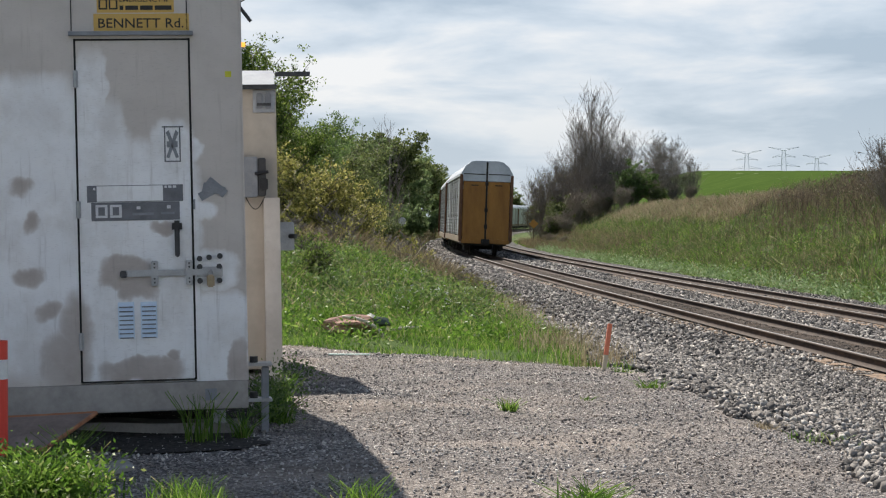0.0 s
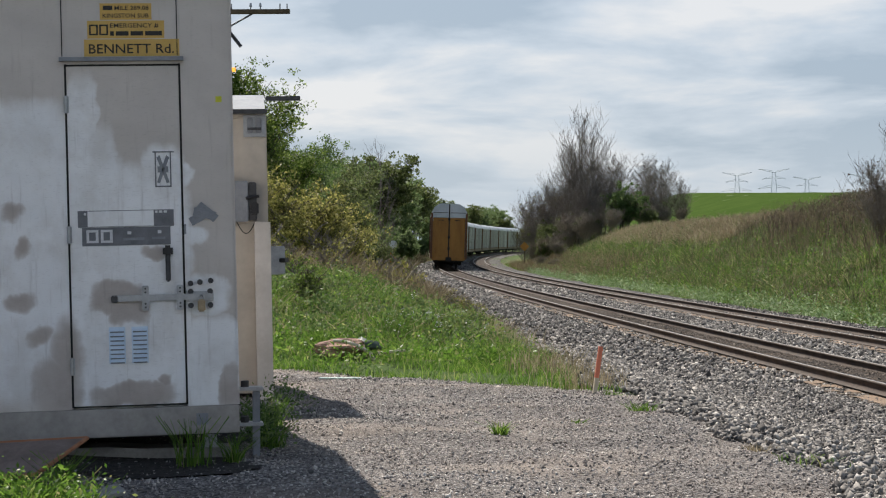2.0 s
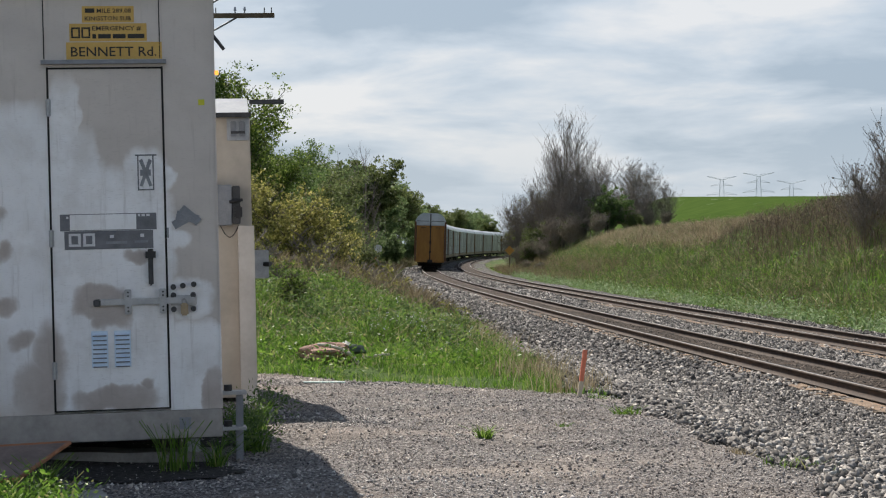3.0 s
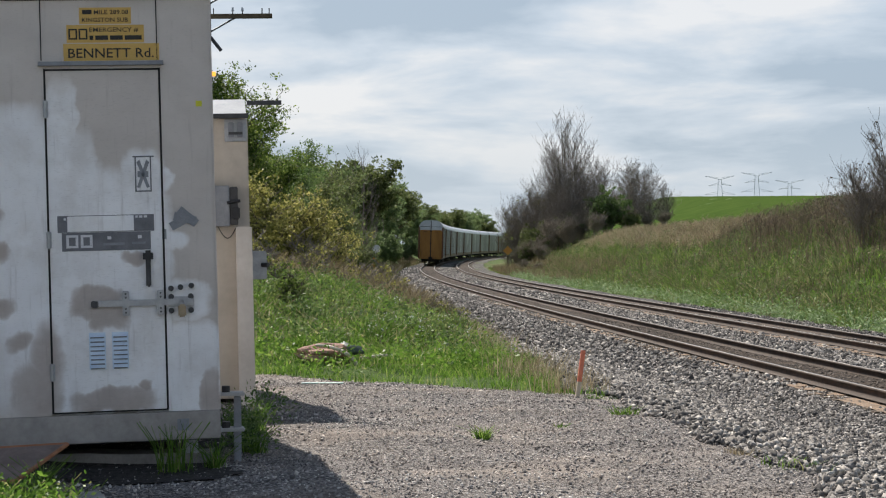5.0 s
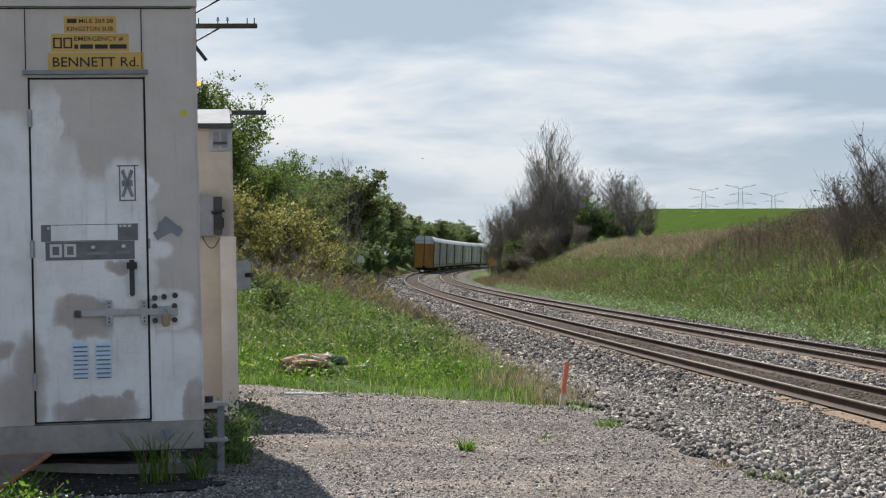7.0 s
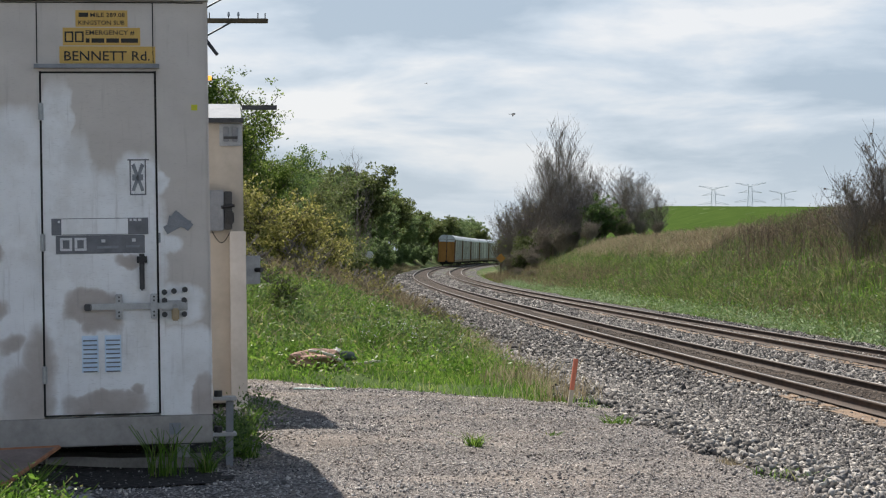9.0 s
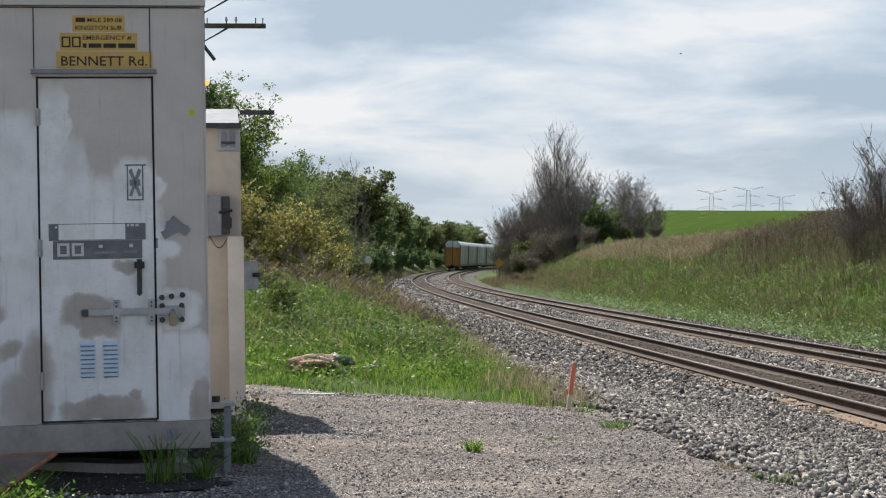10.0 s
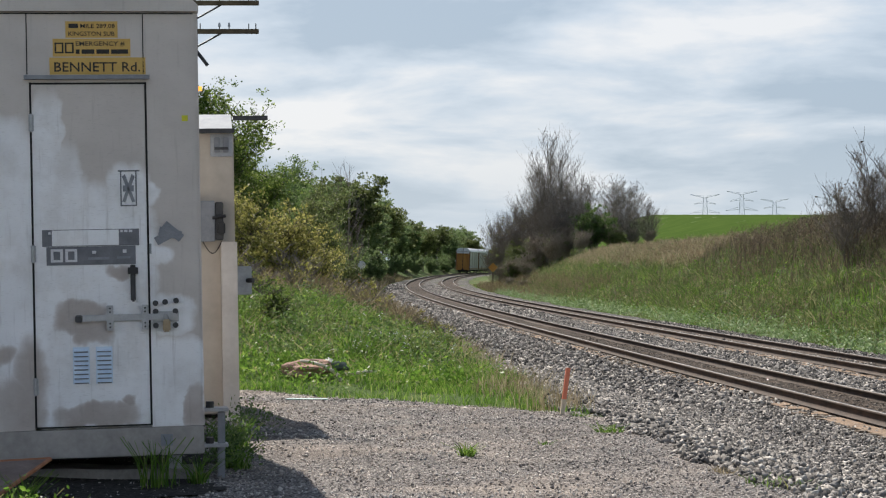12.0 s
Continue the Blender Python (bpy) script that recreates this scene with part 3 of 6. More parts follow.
def leaves(r, tips, count, size, scatter):
    """Small folded leaves round the tips, as arrays."""
    g = np.random.default_rng(int(r.random() * 1e9))
    t = np.array([tuple(p) for p in tips])
    k = max(count // 26, 1)
    heart = t[g.integers(0, len(t), k)] + g.normal(0, scatter, (k, 3)) * (1, 1, 0.8)
    c = heart[g.integers(0, k, count)] + g.normal(0, scatter * 0.42, (count, 3)) * (1, 1, 0.7)
    c[:, 2] = np.maximum(c[:, 2], 0.15)
    a = g.normal(0, 1, (count, 3))
    a /= np.linalg.norm(a, axis=1)[:, None]
    b = np.cross(a, g.normal(0, 1, (count, 3)))
    b /= np.linalg.norm(b, axis=1)[:, None]
    s = size * g.uniform(0.55, 1.35, (count, 1))
    n = np.cross(a, b) * s * 0.25
    v = np.stack([c - a * s, c - b * s * 0.55 + n, c + a * s, c + b * s * 0.55 + n], 1).reshape(-1, 3)
    f = np.arange(count * 4).reshape(-1, 4)
    return v, f


def tree(name, seed, height, width, levels, fork, leaf_mat, count, size, scatter, label, category="tree", group="", bark=None, upright=0.55, stems=1, thin=0.005, taper=0.0):
    r = random.Random(seed)
    ob = thing(name, pose(0, 0, 0), label, category, group)
    paths, tips = [], []
    for s in range(stems):
        p, t = grow(r, height * (1 if s == 0 else r.uniform(0.7, 1.0)), width, levels, fork, upright, None, thin, taper)
        off = Vector((r.uniform(-1, 1), r.uniform(-1, 1), 0)) * (0.0 if s == 0 else height * 0.13)
        paths += [([q + off for q in pts], rad) for pts, rad in p]
        tips += [q + off for q in t]
    v, f = limb_tubes(paths, 5)
    raw("trunk", v, f, bark or M_BARK, ob, shade=True)
    if count:
        v, f = leaves(r, tips, count, size, scatter)
        raw("crown", v, f, leaf_mat, ob)
    return ob


def spire(name, seed, height, spread, sides, stems, thin, label, group="", bark=None, rise=1.5, buds=None):
    """A leafless tree of several upright stems: side branches that curve upwards and carry fine twigs."""
    r = random.Random(seed)
    ob = thing(name, pose(0, 0, 0), label, "tree", group)
    paths, tips = [], []

    def sweep(p, d, length, r0, r1, n, lift, wander):
        pts, rads = [p], [r0]
        for i in range(n):
            d = (d + Vector((r.uniform(-wander, wander), r.uniform(-wander, wander), lift))).normalized()
            p = p + d * (length / n)
            pts.append(p)
            rads.append(r0 + (r1 - r0) * (i + 1) / n)
        paths.append((pts, rads))
        return pts

    for s in range(stems):
        h = height * (1.0 if s == 0 else r.uniform(0.55, 0.92))
        a = r.uniform(0, 2 * math.pi)
        off = Vector((math.cos(a), math.sin(a), 0)) * (0 if s == 0 else height * r.uniform(0.05, 0.16))
        lean = off * (0.9 / height) + Vector((r.uniform(-0.05, 0.05), r.uniform(-0.05, 0.05), 1))
        trunk = sweep(Vector((0, 0, -0.1)) + off * 0.5, lean.normalized(), h, h * 0.008, thin, 9, 0.03, 0.06)
        for j in range(sides):
            k = r.uniform(0.06, 0.9)
            f = k * 9
            i = min(int(f), 8)
            p = trunk[i].lerp(trunk[i + 1], f - i)
            a = r.uniform(0, 2 * math.pi)
            d = Vector((math.cos(a), math.sin(a), rise * r.uniform(0.6, 1.3))).normalized()
            ln = h * min(spread, 1.04 - k) * r.uniform(0.6, 1.05)
            limb = sweep(p, d, ln, h * 0.0018 * (1.1 - k) + thin, thin, 6, 0.06, 0.13)
            for t in range(10):
                g = r.uniform(0.15, 1.0) * 6
                i = min(int(g), 5)
                q = limb[i].lerp(limb[i + 1], g - i)
                a = r.uniform(0, 2 * math.pi)
                tw = sweep(q, Vector((math.cos(a), math.sin(a), rise * r.uniform(0.6, 1.6))).normalized(), ln * r.uniform(0.16, 0.45), thin * 0.9, thin * 0.5, 3, 0.12, 0.14)
                tips.append(tw[-1])
                a = r.uniform(0, 2 * math.pi)
                e = sweep(tw[r.choice((1, 2))], Vector((math.cos(a), math.sin(a), rise * r.uniform(0.5, 1.3))).normalized(), ln * r.uniform(0.1, 0.24), thin * 0.6, thin * 0.4, 2, 0.1, 0.15)
                tips.append(e[-1])
    v, f = limb_tubes(paths, 4)
    raw("trunk", v, f, bark or M_TWIG, ob, shade=True)
    if buds:
        v, f = leaves(r, tips, buds[1], buds[2], buds[3])
        raw("buds", v, f, buds[0], ob)
    return ob


def place(ob, spots):
    """Puts a tree at the first spot (x, y, turn, scale) and copies of it at the rest."""
    for i, (x, y, turn, k) in enumerate(spots):
        m = pose(x, y, float(drop(x, y)) - 0.05, 0, 0, turn)
        if i == 0:
            ob.matrix_world = m
            ob.scale = (k, k, k)
        else:
            c = copy_thing(ob, m)
            c.scale = (k, k, k)


def row(r, us, y0, y1, n, k0, k1):
    """Spots along the track, at distances us across from it."""
    out = []
    for i in range(n):
        y = y0 + (y1 - y0) * ((i + r.uniform(0.1, 0.9)) / n)
        u = r.uniform(*us)
        out.append((float(on_track(y, u)), y, r.uniform(0, 360), r.uniform(k0, k1)))
    return out


_r = random.Random(11)


def skyline(spots, height):
    """Spots with the size that the wood's height along the line asks for, for a tree of the given height."""
    return [(x, y, a, k * float(np.interp(y, (75, 114, 178, 270, 350, 450), (5.5, 7.0, 9.4, 11.3, 9.6, 9.4))) / height) for x, y, a, k in spots]


# the wood on the outer side of the curve
WOOD = "wood beside the track"
for _mat, _seed, _h, _w, _us, _name, _label in (
        (M_LEAF_GREEN, 1, 8.0, 1.0, (-11, -8.0), "leafy_tree", "tall tree in fresh green spring leaf"),
        (M_LEAF_DARK, 2, 8.5, 0.9, (-13, -8.5), "dark_tree", "tall green tree with a dense crown"),
        (M_LEAF_OLIVE, 3, 7.0, 1.1, (-10.5, -7.2), "olive_tree", "tree in olive green young leaf")):
    place(tree(_name, _seed, _h, _w * 0.8, 3, (9, 7, 5), _mat, 30000, 0.060, 0.30, _label, group=WOOD),
          skyline(row(_r, (-14.5, -11.0), 92, 178, 6, 0.85, 1.1), _h))
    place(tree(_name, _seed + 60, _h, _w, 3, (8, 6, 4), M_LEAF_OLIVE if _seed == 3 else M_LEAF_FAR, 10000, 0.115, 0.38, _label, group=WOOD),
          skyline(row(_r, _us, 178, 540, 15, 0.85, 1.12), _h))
place(tree("leafy_bush", 4, 3.4, 1.4, 2, (9, 7), M_LEAF_DARK, 11000, 0.060, 0.34, "low dark green bush at the edge of the wood", "bush", "bushes beside the track", stems=3),
      row(_r, (-8.6, -6.2), 105, 190, 8, 0.7, 1.1))
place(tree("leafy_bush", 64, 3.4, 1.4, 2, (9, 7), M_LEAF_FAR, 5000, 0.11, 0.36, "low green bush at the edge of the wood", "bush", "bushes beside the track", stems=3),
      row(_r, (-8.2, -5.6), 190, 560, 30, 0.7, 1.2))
place(tree("leafy_bush", 14, 3.0, 1.4, 2, (9, 7), M_LEAF_OLIVE, 11000, 0.052, 0.32, "low olive bush at the edge of the wood", "bush", "bushes beside the track", stems=3),
      row(_r, (-9.0, -6.8), 64, 300, 24, 0.7, 1.1))
place(spire("bare_tree", 5, 8.6, 0.34, 16, 2, 0.008, "slender leafless grey tree", WOOD),
      [(-5.4, 104, 40, 0.92), (-6.2, 106, 130, 0.86), (-8.0, 152, 200, 0.95)])

# the near tree and the yellow shrubs behind the grass mound
place(tree("broadleaf_tree", 21, 6.4, 1.0, 3, (10, 7, 6), M_LEAF_GREEN, 40000, 0.045, 0.24, "leafy tree in bright spring green beside the hut", thin=0.008),
      [(-6.35, 45, 10, 0.80), (-5.0, 48, 150, 0.62)])
place(tree("broadleaf_tree", 23, 5.4, 1.1, 3, (10, 7, 6), M_LEAF_DARK, 24000, 0.05, 0.26, "dark green leafy tree behind yellow shrubs"),
      [(-5.7, 54, 100, 0.66), (-6.0, 64, 220, 0.84), (-6.7, 74, 20, 0.95), (-7.0, 50, 60, 0.8)])
place(tree("olive_tree", 25, 5.0, 1.1, 3, (10, 7, 6), M_LEAF_OLIVE, 22000, 0.05, 0.26, "leafy tree in olive green spring leaf", group=WOOD),
      [(-5.8, 70, 0, 0.78), (-6.6, 81, 50, 0.92), (-7.0, 92, 150, 0.95), (-7.2, 104, 200, 1.0)])
place(tree("yellow_shrub", 22, 2.5, 1.3, 2, (10, 8), M_LEAF_YELLOW, 7500, 0.038, 0.20, "shrub covered in yellow-green blossom", "shrub", "yellow shrubs", stems=3),
      [(-3.3, 38, 0, 0.80), (-2.9, 43, 80, 0.68), (-4.2, 37, 200, 0.95), (-5.2, 41, 120, 1.1), (-3.7, 46, 300, 0.9)])

# the trees on the inner bank
BARE = "bare trees on the bank"
place(spire("bare_tree", 31, 14.0, 0.42, 40, 6, 0.011, "tall leafless tree with fine grey branches", BARE, None, 1.35),
      [(11.7, 205, 0, 1.02), (10.6, 210, 120, 0.78), (13.4, 204, 300, 0.80), (9.2, 216, 210, 0.66), (14.6, 206, 60, 0.62), (8.0, 214, 250, 0.56), (11.4, 200, 80, 0.62)])
place(spire("bare_tree", 41, 9.0, 0.50, 32, 7, 0.011, "leafless tree with yellowish budding twigs", BARE, None, 1.2, (M_LEAF_YELLOW, 2500, 0.045, 0.10)),
      [(7.2, 218, 0, 0.92), (8.8, 222, 90, 0.95), (6.4, 224, 200, 0.76), (10.4, 214, 30, 0.8)])
place(spire("bare_tree", 32, 8.5, 0.58, 26, 5, 0.010, "spreading leafless tree with pale twigs", BARE, None, 0.8),
      [(18.2, 200, 0, 0.98), (20.6, 203, 75, 0.86), (16.4, 207, 190, 1.0), (22.2, 204, 30, 0.62), (19.4, 206, 160, 0.9), (14.4, 199, 260, 0.75)])
place(tree("leafy_bush", 33, 4.6, 1.1, 3, (8, 7, 5), M_LEAF_OLIVE, 9000, 0.09, 0.4, "olive green bush under bare trees", "bush", "bushes on the bank", stems=3),
      [(8.4, 212, 0, 0.95), (7.6, 222, 100, 1.0), (18.0, 195, 20, 0.5), (8.6, 232, 20, 1.0), (7.6, 206, 20, 0.55)])
place(tree("leafy_bush", 34, 5.0, 1.0, 3, (8, 7, 5), M_LEAF_DARK, 9000, 0.09, 0.36, "dark green bush under bare trees", "bush", "bushes on the bank", stems=3),
      [(15.4, 197, 0, 1.0), (11.2, 203, 210, 0.6), (8.6, 240, 40, 1.0)])
place(tree("thicket", 38, 3.2, 1.2, 3, (8, 7, 6), M_LEAF_OLIVE, 500, 0.05, 0.3, "brown thicket of bare stems under the trees", "bush", "thickets on the bank", bark=M_SCRUBWOOD, stems=5, thin=0.011),
      [(9.2, 200, 0, 1.0), (11.6, 197, 50, 1.2), (14.2, 194, 90, 0.9), (12.8, 199, 30, 1.3), (15.4, 198, 10, 1.25), (17.6, 198, 70, 1.0), (10.4, 201, 10, 1.4), (19.9, 198, 120, 0.8), (21.8, 199, 30, 0.6), (7.8, 206, 330, 1.0), (7.0, 214, 20, 0.9), (6.6, 190, 60, 0.5), (8.6, 192, 200, 0.7), (7.4, 176, 20, 0.4), (16.4, 203, 40, 1.5), (13.6, 203, 220, 1.5)])
place(spire("bare_tree", 35, 4.4, 0.62, 24, 5, 0.007, "leafless young tree with reddish twigs", BARE, None, 1.0, (M_SCRUB, 1200, 0.028, 0.05)),
      [(17.0, 78, 0, 0.95), (18.3, 79, 120, 1.1), (19.4, 77, 60, 1.15)])
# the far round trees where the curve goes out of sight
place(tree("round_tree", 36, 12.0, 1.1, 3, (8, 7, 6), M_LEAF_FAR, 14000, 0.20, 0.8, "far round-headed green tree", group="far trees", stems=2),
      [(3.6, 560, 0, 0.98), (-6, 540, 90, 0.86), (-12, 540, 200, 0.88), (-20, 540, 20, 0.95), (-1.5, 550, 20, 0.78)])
place(tree("slim_tree", 37, 12.0, 0.5, 3, (9, 7, 6), M_LEAF_DARK, 8000, 0.15, 0.4, "slim dark tree standing above the wood", group="far trees", upright=1.0),
      [(-6.6, 385, 0, 0.86)])
place(tree("leafy_bush", 39, 5.0, 1.4, 2, (9, 7), M_LEAF_DARK, 7000, 0.16, 0.6, "far green bush under round trees", "bush", "far bushes", stems=3),
      [(6.0, 560, 0, 1.0), (1.0, 555, 60, 1.1), (-3.5, 548, 120, 1.0), (-8.5, 540, 190, 1.2), (10.0, 570, 250, 0.9)])

# low bushes in the grass of the mound
place(tree("low_bush", 51, 0.6, 1.3, 2, (9, 7), M_LEAF_GREEN, 2600, 0.020, 0.085, "low green bush in the mound grass", "bush", "low bushes on the mound", stems=3),
      [(-2.3, 26.2, 150, 0.9), (-3.0, 29.5, 200, 1.0), (0.0, 25.6, 30, 0.6), (-3.4, 24.8, 70, 0.8)])
place(tree("low_bush", 52, 0.8, 1.2, 2, (10, 8), M_LEAF_YELLOW, 1300, 0.02, 0.08, "low brownish bush with bare twigs on the mound", "bush", "low bushes on the mound", bark=M_TWIG, stems=3),
      [(-1.6, 33.3, 0, 1.0), (-2.6, 34.0, 80, 1.1), (-0.6, 36.6, 150, 0.9), (-3.6, 33.5, 200, 1.3), (-2.0, 36.0, 40, 1.2), (-3.0, 37.0, 300, 1.4), (-1.2, 35.2, 120, 1.1), (-4.2, 36.0, 220, 1.4), (-0.2, 32.2, 10, 0.8), (-2.2, 31.6, 260, 0.9), (-1.6, 38.5, 70, 1.3), (-3.2, 31.8, 330, 0.9)])
place(tree("leafy_bush", 53, 3.2, 1.3, 2, (9, 7), M_LEAF_OLIVE, 5000, 0.10, 0.38, "olive bush beyond the curve", "bush", "bushes on the bank", stems=3),
      row(_r, (13.0, 16.5), 245, 430, 14, 0.7, 1.1))
# ---- signal hut ----
HUT = pose(-1.432, 11.36, 0.25, 0, -1.15, 9.5)


def lettering(name, text, x, z, height, y, material, parent, width=None):
    """Raised flat letters in the built-in font, facing -y; x, z is the lower left corner."""
    cu = bpy.data.curves.new(name, "FONT")
    cu.body = text
    cu.size = 1.0
    cu.extrude = 0.0008
    cu.offset = 0.007
    cu.resolution_u = 2
    tmp = new(name + "_curve", cu)
    bpy.context.view_layer.update()
    me = bpy.data.meshes.new_from_object(tmp.evaluated_get(bpy.context.evaluated_depsgraph_get()))
    bpy.data.objects.remove(tmp)
    co = np.empty(len(me.vertices) * 3, np.float32)
    me.vertices.foreach_get("co", co)
    co = co.reshape(-1, 3)
    lo, hi = co.min(0), co.max(0)
    sz = height / 0.72
    sx = sz if width is None else width / (hi[0] - lo[0])
    out = np.stack([x + (co[:, 0] - lo[0]) * sx, y - co[:, 2], z + (co[:, 1] - 0.0) * sz], 1)
    me.vertices.foreach_set("co", out.astype(np.float32).ravel())
    me.materials.clear()
    me.materials.append(material)
    me.update()
    ob = new(name, me)
    ob.parent = parent
    return ob


def hut_mat():
    """Dull bare aluminium with paler patches where marks were scrubbed or painted over."""
    m = Mat("scrubbed_aluminium", 0.48, 0.12, 0.5)
    sep = m.node("ShaderNodeSeparateXYZ")
    m.link(m.co.outputs["Object"], sep.inputs[0])
    wob = m.math("MULTIPLY", m.math("SUBTRACT", m.noise(7, 3, 0.55), 0.5), 0.12)
    wob2 = m.math("MULTIPLY", m.math("SUBTRACT", m.noise(5.3, 3, 0.55, (1.3, 1, 0.9)), 0.5), 0.14)
    x, z = m.math("ADD", sep.outputs["X"], wob), m.math("ADD", sep.outputs["Z"], wob2)

    def patch(cx, cz, rx, rz, p=4.0, lo=0.4, hi=1.35):
        """A rounded rectangle: 1 inside, falling softly at its edge."""
        dx = m.math("POWER", m.math("ABSOLUTE", m.math("DIVIDE", m.math("SUBTRACT", x, cx), rx)), p)
        dz = m.math("POWER", m.math("ABSOLUTE", m.math("DIVIDE", m.math("SUBTRACT", z, cz), rz)), p)
        return m.span(m.math("ADD", dx, dz), lo, hi, 1.0, 0.0)

    pale = [(-1.95, 1.12, 1.07, 0.92, 8), (-0.90, 1.12, 0.10, 1.06, 6), (-0.84, 1.10, 0.15, 0.78, 5), (-0.79, 1.08, 0.16, 0.62, 5), (-0.70, 1.05, 0.19, 0.60, 6),
            (-0.62, 0.80, 0.36, 0.76, 7), (-0.43, 1.52, 0.14, 0.24, 3), (-0.29, 1.20, 0.11, 0.07, 2.5), (-0.20, 0.84, 0.16, 0.13, 3),
            (-0.17, 0.43, 0.19, 0.29, 5), (-0.31, 1.56, 0.06, 0.08, 2)]
    dull = [(-0.72, 0.84, 0.155, 0.10, 4), (-0.66, 0.77, 0.12, 0.10, 4), (-0.50, 1.10, 0.07, 0.04, 3), (-1.08, 0.31, 0.14, 0.17, 3), (-0.64, 0.25, 0.24, 0.075, 4),
            (-1.02, 0.50, 0.09, 0.22, 2), (-1.32, 1.36, 0.07, 0.05, 2), (-1.27, 1.14, 0.05, 0.06, 2), (-1.30, 0.82, 0.09, 0.05, 2), (-1.18, 0.62, 0.08, 0.06, 2),
            (-0.06, 0.28, 0.06, 0.14, 4), (-0.44, 0.32, 0.03, 0.035, 2)]
    light = None
    for q in pale:
        v = patch(*q)
        light = v if light is None else m.math("MAXIMUM", light, v)
    grime = None
    for q in dull:
        v = patch(*q, lo=0.05, hi=1.7)
        grime = v if grime is None else m.math("MAXIMUM", grime, v)
    light = m.math("MULTIPLY", light, m.math("SUBTRACT", 1.0, m.math("MULTIPLY", grime, 0.8)))
    cloud = m.noise(3.2, 5, 0.6)
    light = m.math("MULTIPLY", light, m.span(cloud, 0.25, 0.5, 0.72, 1.0))
    brushed = m.noise(2.6, 5, 0.55, (0.8, 1, 1.2))
    drip = m.noise(14, 3, 0.6, (2.2, 1, 0.18))
    base = m.ramp(brushed, [(0.3, (0.50, 0.46, 0.43)), (0.7, (0.62, 0.575, 0.54))])
    clean = m.ramp(brushed, [(0.3, (0.80, 0.81, 0.835)), (0.7, (0.90, 0.905, 0.925))])
    clean = m.mix(m.span(m.noise(2.1, 5, 0.65), 0.42, 0.7, 0.0, 0.6), clean, (0.60, 0.58, 0.565))
    tone = m.mix(light, base, clean)
    tone = m.mix(m.math("MULTIPLY", grime, m.span(m.noise(4.0, 4, 0.6), 0.3, 0.6, 0.35, 0.75)), tone, (0.38, 0.32, 0.29))
    tone = m.mix(m.span(drip, 0.55, 0.8, 0.0, 0.30), tone, (0.25, 0.22, 0.20))
    fine = m.noise(90, 2, 0.5, (0.4, 1, 1.6))
    tone = m.mix(m.span(fine, 0.55, 0.8, 0.0, 0.18), tone, (0.2, 0.19, 0.18))
    m.color(tone)
    m.rough(m.span(cloud, 0.3, 0.7, 0.40, 0.58))
    m.bump(m.math("ADD", m.noise(2.2, 2), m.math("MULTIPLY", fine, 0.05)), 0.10, 0.02)
    return m.m


M_HUT = hut_mat()
M_SHADED_GRIME = plain("shaded_grimy_aluminium", (0.27, 0.25, 0.235), (0.42, 0.39, 0.365), 3, 0.55, 0.1)
M_SIGN = plain("amber_sign_vinyl", (0.56, 0.35, 0.085), (0.64, 0.42, 0.12), 5, 0.55)
M_INK = plain("black_ink", (0.012, 0.011, 0.01), (0.03, 0.028, 0.025), 30, 0.6)
M_PLATE = plain("faded_slate_plate", (0.13, 0.135, 0.15), (0.20, 0.205, 0.225), 12, 0.6, 0.1)
M_PALE = plain("pale_print", (0.58, 0.58, 0.60), (0.70, 0.70, 0.72), 12, 0.6)
M_LOUVRE = plain("pale_blue_louvre", (0.58, 0.70, 0.84), (0.70, 0.80, 0.90), 14, 0.5, 0.1)
M_BRASS = plain("brass_padlock", (0.30, 0.235, 0.15), (0.42, 0.34, 0.23), 20, 0.5, 0.5)
M_TAPE = plain("grey_tape", (0.19, 0.20, 0.225), (0.27, 0.285, 0.31), 14, 0.55)
M_STICKER = plain("fluorescent_sticker", (0.55, 0.55, 0.03), (0.64, 0.63, 0.05), 20, 0.6)
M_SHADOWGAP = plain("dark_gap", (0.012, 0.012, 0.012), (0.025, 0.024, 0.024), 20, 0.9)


def amber_mat():
    m = Mat("amber_lens", 0.3)
    m.color((0.7, 0.28, 0.04))
    m.b.inputs["Emission Color"].default_value = (1.0, 0.42, 0.06, 1)
    m.b.inputs["Emission Strength"].default_value = 1.1
    return m.m


